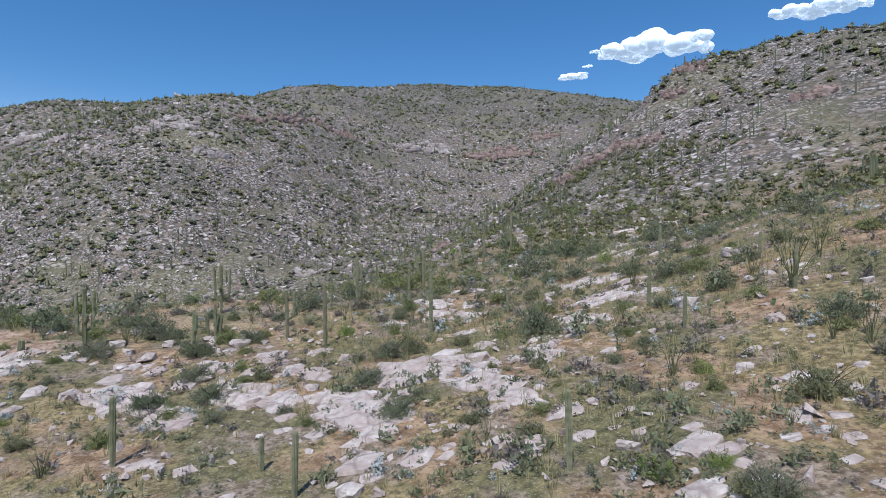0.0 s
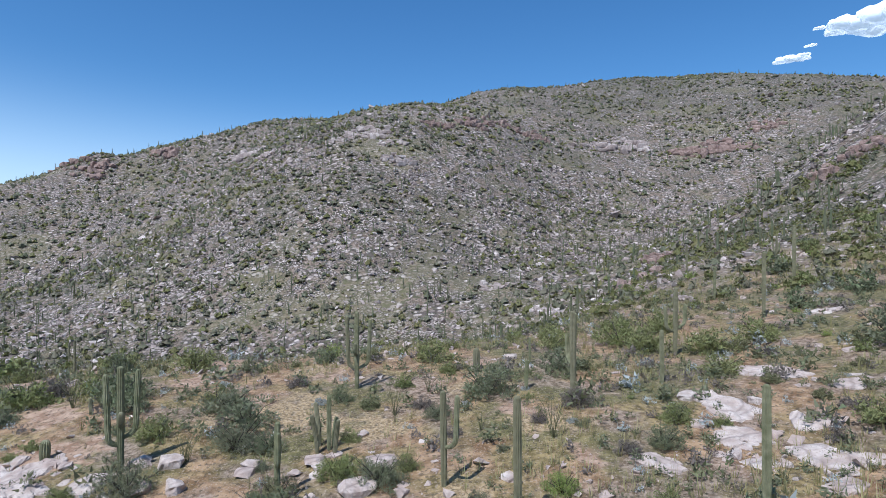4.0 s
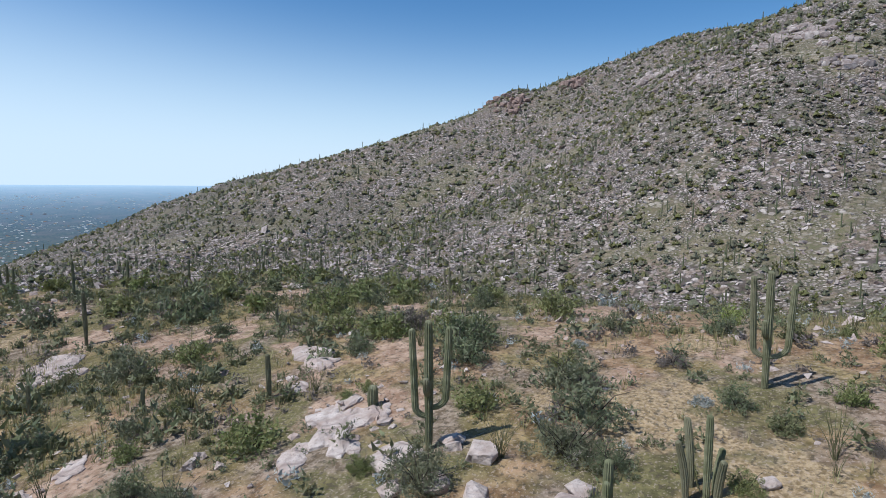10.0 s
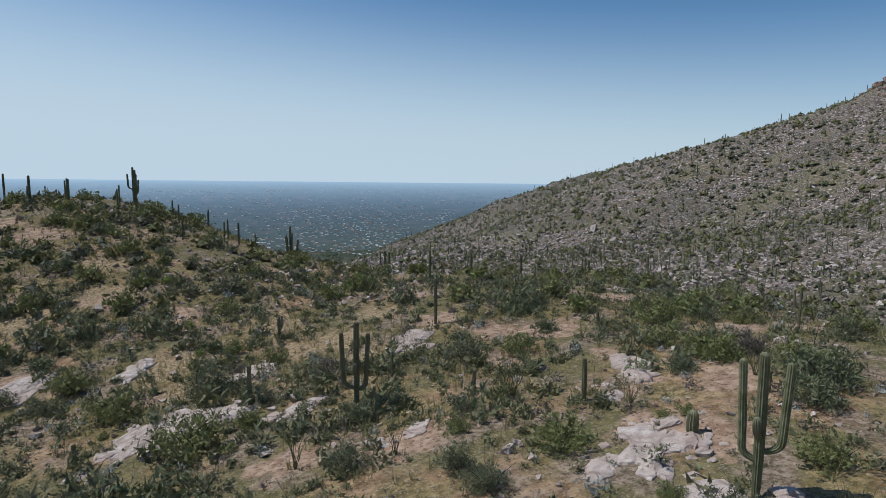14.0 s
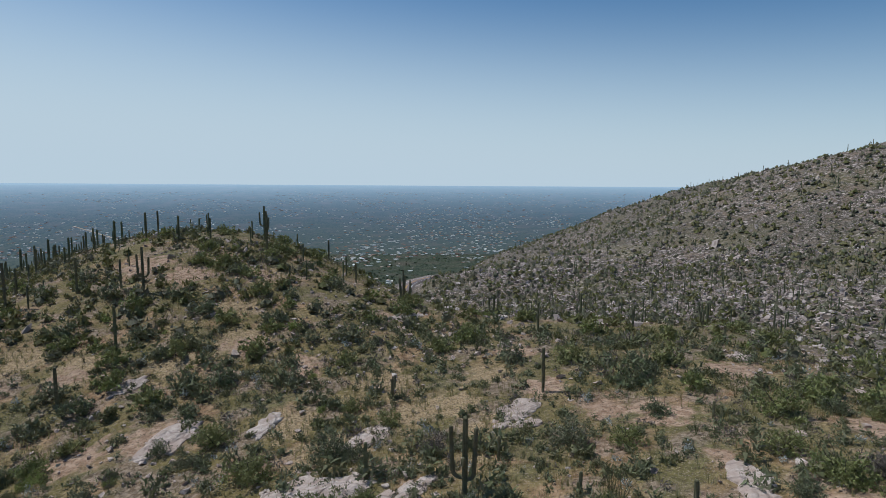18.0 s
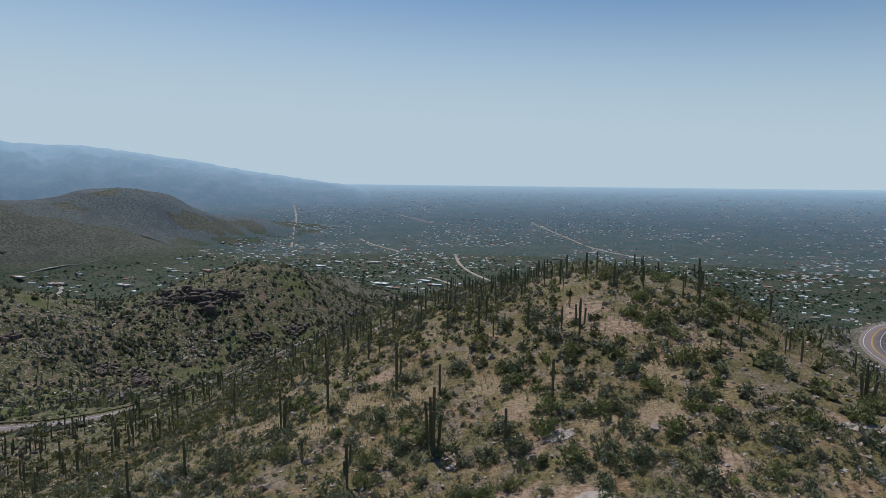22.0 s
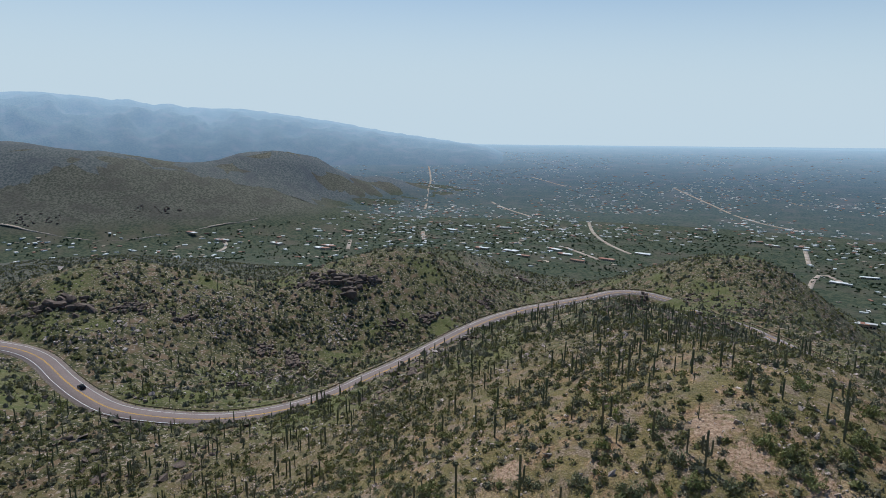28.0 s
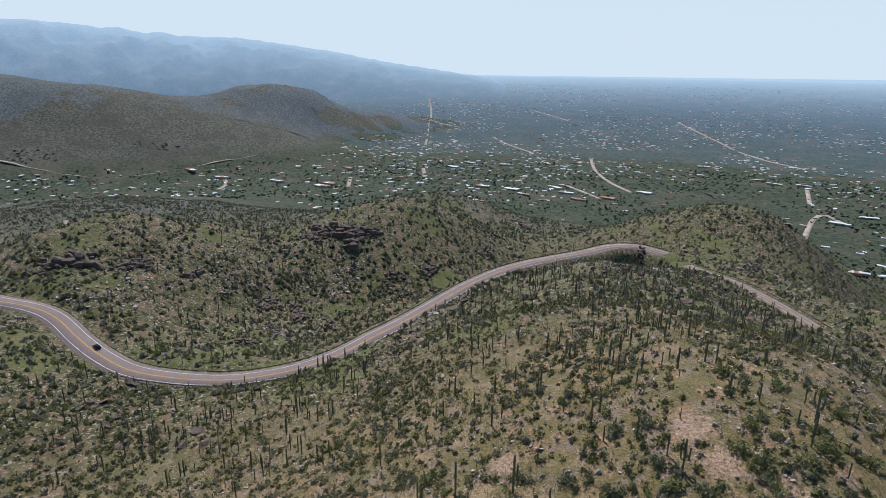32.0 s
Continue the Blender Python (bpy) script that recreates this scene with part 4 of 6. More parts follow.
BUSHES_C = [
    (21.2, 16.4, 0.9, 0), (24.2, 1.2, 1.2, 1), (19.1, 2.3, 1.0, 0), (21.6, -3.2, 1.2, 3), (27.4, -5.6, 1.4, 0), (25.6, -2.5, 1.6, 0), (22.2, -7.0, 2.4, 1),
    (17.6, -4.4, 1.1, 3), (20.0, -3.9, 1.2, 1), (33.3, -14.5, 2.2, 0), (25.6, -12.5, 1.7, 1), (29.6, -20.4, 2.9, 0), (35.5, -24.3, 2.6, 0), (18.6, -11.0, 1.8, 3),
    (15.9, -10.3, 0.8, 1), (18.8, 0.6, 1.1, 0), (24.6, -8.2, 1.1, 1), (35.7, -3.1, 1.2, 0), (41.0, -13.5, 1.4, 0), (21.0, -9.1, 0.5, 0), (24.2, 2.4, 0.9, 2),
    (22.3, -9.2, 0.6, 2), (30.8, -15.0, 1.9, 2), (16.5, -10.0, 0.6, 2),
]
BUSHES_D = [
    (21.2, -5.6, 0.6, 2), (32.5, 9.9, 0.7, 2), (25.9, -18.5, 1.7, 2), (131.0, 45.3, 2.9, 1), (39.0, 19.3, 1.9, 1), (14.6, 0.9, 2.7, 0), (15.2, 9.7, 2.4, 1),
    (26.7, 8.8, 1.7, 0), (14.6, -1.9, 1.3, 0), (11.0, -4.3, 1.5, 1), (13.0, -12.8, 1.7, 1), (8.4, -10.5, 1.5, 0), (33.3, -19.8, 2.8, 0), (26.3, -23.2, 2.9, 0),
    (44.5, -17.9, 2.1, 0), (27.6, -27.6, 2.1, 0), (36.0, -37.5, 2.9, 1), (6.4, -18.3, 2.9, 1), (20.1, -31.1, 2.5, 1), (11.4, -30.2, 2.4, 1), (2.5, -20.3, 2.4, 0),
    (-1.0, -17.0, 2.9, 1), (0.5, -15.3, 1.6, 0), (10.3, 0.1, 1.5, 0),
]
BUSHES_E = [
    (11.8, 3.3, 1.9, 1), (4.8, -10.1, 1.8, 0), (6.4, -13.8, 1.3, 0), (12.8, -21.8, 1.4, 3), (31.9, -5.0, 1.9, 0), (26.1, -40.1, 2.7, 1), (14.2, -16.2, 1.2, 0),
    (15.0, -6.2, 1.3, 1), (15.1, -14.5, 1.7, 0), (12.8, -11.1, 1.3, 3), (3.5, -17.8, 0.6, 2), (10.3, -9.2, 0.6, 2), (27.9, 14.8, 2.6, 1), (18.8, 6.1, 1.9, 1),
    (6.8, 3.8, 1.7, 1), (2.6, 3.0, 1.7, 1), (2.3, -1.6, 1.0, 1), (-1.0, -5.3, 1.5, 1), (21.3, -20.7, 2.5, 0), (-5.3, -11.2, 0.7, 0), (-3.5, -10.5, 1.3, 1),
    (-8.6, -10.1, 0.9, 0), (-10.6, -15.3, 1.0, 1), (-7.7, -18.9, 1.6, 0),
]
BUSHES_F = [
    (-9.9, -18.0, 1.1, 1), (-14.2, -13.3, 1.4, 1), (-7.6, -26.9, 1.7, 1), (-5.5, -31.7, 1.4, 1), (-16.8, -15.2, 0.9, 0), (3.1, 6.3, 1.7, 1), (-0.9, 3.1, 1.1, 1),
    (-4.5, -0.9, 1.2, 0), (-7.4, -6.8, 0.6, 0), (-11.1, -11.4, 0.6, 0), (-12.9, -9.3, 1.4, 0), (-13.6, -11.5, 0.6, 0), (54.3, -77.2, 2.9, 0), (66.0, -72.6, 2.9, 0),
    (50.4, -46.8, 2.9, 1), (37.6, -44.8, 2.9, 1), (23.2, -41.7, 2.2, 1), (15.8, -45.2, 2.2, 1), (25.2, -81.7, 2.9, 1), (1.2, -34.9, 1.6, 0), (-11.0, -25.6, 1.1, 0),
    (-10.6, -17.5, 0.6, 2), (-16.8, -13.1, 0.6, 2), (-16.2, -12.7, 0.6, 2),
]
BUSHES_G = [
    (-25.0, 85.2, 2.9, 1), (-8.3, 76.6, 2.1, 1), (-20.5, 87.9, 2.9, 1), (-12.8, 106.5, 2.9, 0), (-3.9, 106.0, 2.9, 0), (-6.3, 86.2, 2.9, 0), (5.2, 105.3, 2.9, 0),
    (-3.7, 84.7, 2.8, 0), (-16.3, 79.9, 2.9, 1), (-20.0, 72.6, 2.9, 1), (-13.4, 63.7, 2.7, 0), (-6.2, 56.8, 2.4, 1), (-3.2, 56.3, 2.4, 1), (2.7, 53.5, 2.9, 1),
    (-0.8, 39.8, 2.9, 0), (4.6, 40.3, 2.7, 1), (21.6, 57.0, 2.5, 0), (22.8, 49.5, 2.2, 1), (27.8, 46.6, 2.2, 0), (22.2, 30.1, 1.7, 0), (27.1, 33.6, 1.5, 1),
    (29.3, 40.0, 2.7, 1), (35.2, 42.5, 2.3, 0), (32.6, 36.0, 2.0, 0),
]
BUSHES_H = [
    (33.6, 29.1, 2.8, 0), (40.5, 31.3, 2.9, 0), (36.4, 56.4, 2.9, 0), (42.0, 50.9, 2.9, 0), (17.1, 68.4, 2.9, 0), (-11.5, 68.1, 2.3, 1), (-3.3, 45.9, 2.9, 0),
    (-15.3, 56.9, 2.4, 1), (-18.5, 54.7, 2.0, 1), (-16.1, 48.9, 2.6, 0), (18.1, 55.8, 2.0, 0), (9.9, 95.4, 2.9, 0), (31.8, 64.2, 2.4, 0), (9.6, 60.6, 2.5, 1),
    (-0.5, 81.0, 2.7, 0), (2.7, 88.4, 2.9, 0), (-49.9, 66.4, 2.9, 0), (-48.1, 50.6, 2.9, 1), (-30.8, 52.7, 2.8, 0), (-34.8, 71.0, 2.9, 1), (-28.0, 72.5, 2.9, 1),
    (-18.9, 69.2, 2.9, 0), (-13.4, 76.0, 2.9, 0), (-5.3, 72.2, 2.9, 1),
]
BUSHES_I = [
    (-5.9, 91.9, 2.9, 0), (3.9, 93.4, 2.9, 0), (-17.6, 59.4, 2.8, 1), (-13.0, 60.0, 2.7, 0), (-7.7, 63.4, 2.9, 0), (-2.7, 68.7, 2.9, 0), (1.0, 75.4, 2.9, 0),
    (2.4, 67.8, 2.9, 1), (-9.1, 55.2, 2.9, 0), (-0.0, 61.8, 2.7, 0), (-38.5, 41.1, 2.9, 1), (-53.5, 46.9, 2.9, 1), (-42.7, 53.2, 2.9, 0), (-112.3, 79.2, 2.9, 0),
    (-93.7, 53.6, 2.9, 0), (-156.3, 63.2, 2.9, 0), (-73.4, 33.6, 2.9, 0), (-26.2, 57.6, 2.4, 0), (-34.3, 61.3, 2.9, 1), (-59.6, 84.8, 2.9, 0),
]
BUSHES_ALL = BUSHES_A + BUSHES_B + BUSHES_C + BUSHES_D + BUSHES_E + BUSHES_F + BUSHES_G + BUSHES_H + BUSHES_I
# broad bedrock sheets: x, y, width
BEDROCK = [
    (-5.9, -3.6, 5.4), (-1.4, -8.0, 5.7), (-7.1, -9.2, 3.9), (5.6, 8.0, 5.0), (1.1, 5.1, 3.5), (3.0, 1.5, 4.6), (-0.1, -0.7, 3.3), (6.8, -28.7, 5.4),
    (1.1, -24.7, 3.9), (-1.7, -20.4, 3.4), (-2.3, -3.3, 3.7), (-5.8, -14.2, 2.2), (-0.9, -11.0, 3.0), (8.6, 2.6, 2.8), (12.9, -39.8, 4.0), (18.5, -39.7, 4.2),
    (37.4, -67.1, 6.4), (-10.6, -9.3, 2.6), (3.4, -3.0, 2.8), (15.9, -17.5, 3.2), (20.0, -22.8, 3.7), (38.1, -63.0, 7.0), (10.1, -18.1, 2.9), (11.6, -11.9, 2.1),
    (22.4, -45.9, 4.6), (13.1, -16.6, 2.3), (40.3, -53.3, 4.5), (18.1, 15.7, 3.3), (16.9, 14.4, 1.9), (15.5, 15.7, 1.7), (1.9, 35.9, 5.6), (4.9, 35.0, 4.0),
    (8.5, 32.6, 2.4), (12.3, 24.8, 1.7), (20.9, 20.4, 1.2), (8.0, 42.2, 3.5), (19.5, 39.8, 4.0), (9.9, 33.2, 1.4), (19.4, 14.4, 1.3), (23.8, 21.2, 1.9),
    (24.6, 22.6, 3.2), (-6.7, 48.6, 4.6), (-11.7, 59.4, 3.1), (0.5, 47.1, 3.0), (17.5, 67.1, 4.1), (43.4, 42.4, 3.6),
]
# ocotillos: x, y, height
OCOTILLOS = [
    (17.7, 8.1, 2.0), (21.3, -1.7, 2.2), (17.4, 24.0, 2.7), (20.6, 19.0, 1.8), (6.5, 25.5, 2.3), (10.3, 22.9, 2.0),
    (17.7, 25.3, 2.8), (20.9, 19.3, 2.2), (26.5, 28.9, 2.3), (26.0, 23.0, 2.0), (21.3, 54.0, 3.3), (35.6, 20.7, 1.8),
    (-13.2, -6.3, 2.5), (-14.4, -15.3, 4.3), (-16.2, -10.9, 1.6), (-12.1, -27.1, 4.5), (-19.2, -21.7, 3.9), (-17.6, -21.8, 2.8),
    (1.2, -27.7, 4.0), (-10.4, -32.3, 4.3), (-8.2, -28.9, 3.7), (-8.4, -12.4, 1.8), (-3.3, 10.4, 2.2), (17.5, -5.7, 1.9),
    (20.3, -1.7, 1.8), (13.4, -17.6, 2.0), (17.8, 8.0, 2.1), (8.7, -15.1, 1.6),
]
OCOTILLOS_ALL = OCOTILLOS

# ---- saguaros near the path ----
models = []
for x, y, h, form in SAGUAROS_ALL:
    ob = saguaro(x, y, h, form)
    if h < 5.5 and form < 3:
        models.append(ob)
x, y = cast(900, -60, 110, -75, 190, 30, 175)
wanted = np.where((y > 70) & (x < -15), 0.5, np.where(y > 85, 0.12, np.where(x > 40, 0.16, 0.05)))
pick = rng.uniform(size=len(x)) < wanted
taken = np.array([(s[0], s[1]) for s in SAGUAROS_ALL])
for px, py in zip(x[pick][:70], y[pick][:70]):
    if np.hypot(taken[:, 0] - px, taken[:, 1] - py).min() > 3.0:
        base = models[int(rng.integers(0, len(models)))]
        copy_thing(base, spot(px, py, 0.15, rng.uniform(0.5, 0.85), rng.uniform(0, 6.3)))

# ---- shrubs near the path ----
for x, y, w, kind in BUSHES_ALL:
    bush(x, y, min(w * 1.28, 3.4 if math.hypot(x, y) < 50 else 2.8), kind)
taken = np.array([(s[0], s[1]) for s in BUSHES_ALL])
x, y = cast(7200, -110, 82, -65, 135, 3, 122)
keep = clear(x, y)
x, y = x[keep][:860], y[keep][:860]
x, y = np.concatenate([x, rng.uniform(-32, 6, 100)]), np.concatenate([y, rng.uniform(14, 75, 100)])
x, y = np.concatenate([x, rng.uniform(-26, 24, 130)]), np.concatenate([y, rng.uniform(-46, 9, 130)])
for px, py in zip(x, y):
    if np.hypot(taken[:, 0] - px, taken[:, 1] - py).min() > 1.6:
        kind = int(rng.choice([0, 1, 2, 3, 4, 5], p=[0.13, 0.2, 0.14, 0.2, 0.08, 0.25]))
        bush(px, py, rng.uniform(0.9, 2.5) if kind not in (2, 3) else rng.uniform(0.5, 1.2), kind)

for x, y, h in OCOTILLOS_ALL:
    ocotillo(x, y, h)
x, y = cast(420, -40, 60, -60, 95, 14, 80)
for px, py in zip(x[:48], y[:48]):
    ocotillo(px, py, rng.uniform(1.6, 3.2))
x, y = cast(420, -30, 45, -45, 50, 12, 48)
for px, py in zip(x[:24], y[:24]):
    prickly_pear(px, py, rng.uniform(0.5, 0.9))

# green trees along the inner side of the road bend
for x, y, w in (
    (-245, 106, 5.5), (-213, 107, 6), (-192, 116, 5.5), (-182, 150, 7), (-267, 106, 5), (-188, 212, 5), (-180, 226, 5), (-178, 166, 6),
    (-186, 140, 4.5), (-242, 115, 5), (-233, 110, 4), (-222, 112, 5), (-203, 112, 4), (-215, 78, 5.5), (-223, 74, 5), (-181, 90, 5), (-172, 98, 4),
    (-258, 112, 4), (-192, 132, 5), (-186, 190, 4.5), (-199, 122, 4), (-174, 86, 4.5), (-194, 78, 4), (-205, 74, 5), (-160, 110, 4.5), (-152, 125, 4),
):
    bush(x, y, w * 0.7, 0)

# shrubs that hide the near edge of the climbing road
for px, py, pz in dense(ROAD_WEST, 4.0):
    if 140 < py < 300 and px > -190:
        out = Vector((-px, -py)).normalized() * rng.uniform(7.5, 12)
        bush(px + out.x, py + out.y, rng.uniform(2.4, 3.9), int(rng.choice([0, 5])))

# rock outcrops: x, y, width, red or pale
OUTCROPS = [
    (419, 192, 49, 1), (443, 146, 32, 1), (320, -42, 19, 1), (337, -63, 20, 1), (373, -94, 26, 1), (368, -113, 23, 1), (296, -1, 20, 0),
    (265, -15, 18, 0), (253, -22, 12, 0), (375, -175, 36, 0), (354, -217, 32, 1), (347, -242, 25, 1), (178, -42, 12, 0), (143, -48, 12, 0),
    (109, -43, 4, 0), (62, -22, 4, 0), (66, -26, 3, 0), (126, -60, 7, 1), (129, -66, 7, 1), (79, -41, 3, 1), (86, -50, 6, 1),
    (114, -71, 8, 1), (151, -83, 13, 1), (50, -35, 4, 0), (195, 42, 8, 0), (385, 75, 27, 0), (288, 37, 14, 0), (184, 31, 5, 0),
    (117, -108, 9, 1), (111, -115, 11, 1), (103, -119, 10, 1), (94, -121, 8, 1), (103, -141, 10, 1), (107, -152, 10, 1), (55, -136, 9, 1),
    (129, -62, 10, 1), (141, -48, 10, 0), (-3, -34, 3, 0), (372, -281, 24, 1), (364, -239, 22, 1), (303, -4, 19, 0), (282, -14, 15, 0),
    (331, 55, 21, 0), (295, 12, 13, 0), (373, -111, 20, 1), (349, -71, 23, 1), (376, -155, 21, 0), (384, -186, 22, 0),
]
OUTCROPS_WEST = [
    (-279, 271, 38, 1), (-264, 282, 23, 1), (-291, 259, 19, 1), (-321, 121, 37, 1), (-301, 147, 17, 1), (-239, 200, 18, 1), (-253, 193, 18, 1),
    (-272, 530, 23, 1), (-202, 520, 21, 1), (-212, 146, 12, 1), (-209, 350, 16, 1), (-284, 168, 15, 1), (-225, 269, 14, 1), (-214, 290, 18, 1),
    (-1758, 640, 120, 1), (-1614, 896, 120, 1), (-85, 315, 15, 1), (-70, 308, 12, 1),
]
OUTCROPS_ALL = OUTCROPS + OUTCROPS_WEST
# pale bedrock slabs: x, y, width
SLABS = [
    (18.2, 15.6, 2.1), (16.5, 15.8, 1.1), (19.4, 15.2, 0.9), (15.6, 15.7, 0.9), (1.7, 36.2, 3.5), (-0.2, 35.0, 2.1),
    (4.1, 36.3, 2.0), (7.2, 33.0, 1.6), (-1.2, 35.0, 1.5), (12.3, 24.7, 1.1), (8.5, 31.9, 1.3), (18.7, 36.8, 2.4),
    (17.0, 37.8, 1.6), (19.8, 14.7, 0.6), (10.1, 25.1, 1.3), (-2.6, 33.2, 1.6), (18.7, 16.8, 1.9), (20.1, 16.6, 1.5),
    (16.3, 15.9, 1.0), (28.6, 0.3, 0.8), (19.3, 5.9, 0.7), (31.7, 16.5, 1.0), (-3.8, -2.8, 3.6), (-2.3, -6.5, 3.6),
    (-2.2, -9.8, 3.4), (-6.2, -10.2, 2.8), (-8.4, -3.1, 2.6), (-6.1, -1.3, 1.9), (0.1, 0.0, 2.5), (-10.8, -1.8, 2.5),
    (-12.2, -3.7, 2.0), (-4.5, -11.2, 2.3),
]
SLABS_B = [
    (-4.8, -5.6, 2.1), (7.3, 8.9, 2.8), (9.7, 12.7, 3.5), (6.5, 4.2, 2.5), (-13.6, -9.9, 1.9), (-15.0, -7.2, 1.5),
    (-13.6, -6.6, 1.4), (-15.9, -9.0, 1.3), (-19.8, -10.8, 2.1), (-20.7, -11.1, 1.3), (-20.3, -17.8, 1.5), (-20.8, -14.6, 1.4),
    (-21.7, -15.4, 0.9), (-22.0, -14.2, 0.7), (-22.8, -14.2, 0.8), (-21.5, -13.1, 0.8), (-19.6, -9.9, 0.9), (6.6, -28.6, 3.0),
    (2.7, -28.2, 1.8), (25.9, -50.9, 4.5), (-18.5, -17.9, 1.4), (-15.2, -19.7, 1.1), (-0.7, -20.7, 1.6), (-5.6, -14.8, 1.6),
    (-4.3, 0.2, 1.1), (-4.4, 6.4, 1.5), (-6.3, 4.7, 1.2), (12.0, 1.3, 1.5), (9.0, -1.0, 1.6), (-3.3, -16.4, 0.9),
    (-20.9, -9.1, 0.7), (-21.8, -9.2, 0.7),
]
SLABS_C = [
    (-8.7, -16.7, 1.2), (-15.5, -5.9, 1.2), (-16.2, -17.8, 1.0), (-19.4, -17.5, 1.1), (16.7, 11.8, 2.9), (18.6, 15.2, 2.5),
    (7.9, -4.4, 1.6),
]
SLABS_D = [
    (6.3, -28.1, 3.8), (1.5, -26.9, 2.7), (0.4, -23.3, 1.8), (-0.9, -20.2, 1.9), (-4.1, -18.0, 1.7), (-4.4, -15.2, 2.2),
    (-6.4, -14.2, 1.5), (-3.7, -20.6, 1.2), (-2.2, -26.1, 2.5), (0.1, -9.4, 3.3), (0.5, -11.2, 2.3), (4.9, -2.2, 2.1),
    (5.9, 0.4, 1.8), (10.0, 5.9, 2.0), (9.9, 8.5, 2.4), (8.0, -1.0, 1.3), (-6.8, -19.0, 1.4), (31.6, -57.2, 3.9),
    (29.1, -51.1, 2.9), (26.6, -45.4, 2.7), (7.8, -16.8, 1.8), (4.2, -14.3, 1.6), (-4.3, -11.2, 2.0), (16.0, -24.2, 2.3),
    (21.0, -30.2, 2.7), (12.8, -19.7, 2.0), (10.6, -15.4, 1.7), (17.9, -17.7, 1.4), (19.0, 15.1, 2.0), (31.7, -37.2, 2.3),
]
SLABS_ALL = SLABS_D + SLABS + SLABS_B + SLABS_C
# houses at the foot of the mountain: x, y, length
HOUSES = [
    (-1111, 1068, 44), (-1210, 1241, 66), (-784, 1294, 38), (-710, 1314, 38), (-654, 1278, 33), (-524, 1301, 40),
    (-474, 1362, 54), (-626, 1399, 44), (-579, 1357, 34), (-426, 1484, 37), (-221, 1852, 144), (-176, 1809, 77),
    (-105, 1828, 61), (40, 1518, 72), (17, 573, 12), (-7, 1423, 35), (-1351, 920, 39), (-1096, 1029, 34),
    (-1222, 990, 44), (-1017, 1499, 53), (-1012, 1590, 36), (-966, 1983, 63), (-903, 1635, 47), (-396, 1996, 54),
    (-317, 2220, 58), (-1451, 895, 46),
]
HOUSES_ALL = HOUSES
# dirt roads in the valley
TRACKS = [
    [(-2283, 3081), (-1910, 2603), (-1628, 2197), (-1388, 1855)],
    [(-740, 1923), (-650, 1731), (-550, 1577), (-453, 1471)],
    [(-1073, 1423), (-988, 1315)],
    [(-1305, 2230), (-1131, 2066), (-962, 1930)],
    [(-1369, 933), (-1296, 890), (-1255, 838)],
    [(-743, 3021), (-490, 2651), (-276, 2304), (-129, 2158)],
    [(-623, 1457), (-531, 1384), (-485, 1348)],
    [(-95, 1785), (-74, 1600)],
    [(-38, 507), (-55, 1433), (5, 1424)],
    [(-1789, 575), (-1632, 665), (-1520, 778), (-1440, 1049), (-1472, 1155)],
    [(-1133, 1170), (-1053, 1077)],
    [(-1490, 2977), (-1211, 2800)],
]
# crest of the far range: bearing and rise in degrees
CREST = [
    (71.1, 2.90), (68.9, 3.01), (66.7, 2.84), (65.0, 2.78), (63.8, 2.56), (63.3, 2.67),
    (62.1, 2.62), (60.7, 2.25), (59.4, 2.38), (58.0, 2.13), (52.9, 2.07), (48.9, 1.59),
    (44.9, 1.04), (40.7, 0.31), (35.8, -0.38),
]
CREST_ALL = CREST
# clouds: x, y, z, width
CLOUDS = [
    (2404, -2453, 1079, 536), (2537, -2315, 1078, 195), (2275, -2564, 1100, 195), (2724, -2138, 984, 169), (2657, -2196, 1037, 58), (2610, -2218, 1109, 65),
    (1793, -2897, 1162, 357), (1689, -2965, 1146, 195),
]
CLOUDS_ALL = CLOUDS

# ---- rocks ----
ROCK_MODELS = [mesh_of("rock", *hull_mesh("rock", (1.0, rng.uniform(0.6, 0.95), rng.uniform(0.42, 0.7)), ROCK, 18, 0.62), ROCK) for k in range(14)]
SLAB_MODELS = [mesh_of("slab", *hull_mesh("slab", (1.0, rng.uniform(0.55, 0.8), rng.uniform(0.22, 0.34)), ROCK, 26, 0.5), ROCK) for k in range(10)]


def rock(x, y, size, slab=False):
    meshes = SLAB_MODELS if slab else ROCK_MODELS
    ob = new("rock_slab" if slab else "rock", meshes[int(rng.integers(0, len(meshes)))])
    e = 0.8
    z = on_ground(np.array([x, x + e, x]), np.array([y, y, y + e]))
    normal = Vector((-(z[1] - z[0]) / e, -(z[2] - z[0]) / e, 1)).normalized()
    turn = normal.to_track_quat("Z", "Y").to_matrix().to_4x4() @ Matrix.Rotation(1.57 + rng.normal() * 0.4 if slab else rng.uniform(0, 6.3), 4, "Z")
    ob.matrix_world = Matrix.Translation((x, y, z[0] + size * (-0.035 if slab else 0.06))) @ turn @ Matrix.Scale(size, 4)
    return tagged(ob, "broad pale pinkish bedrock slab half sunk in soil" if slab else "pale angular weathered rock lying on sandy soil", "rock", "rocks")


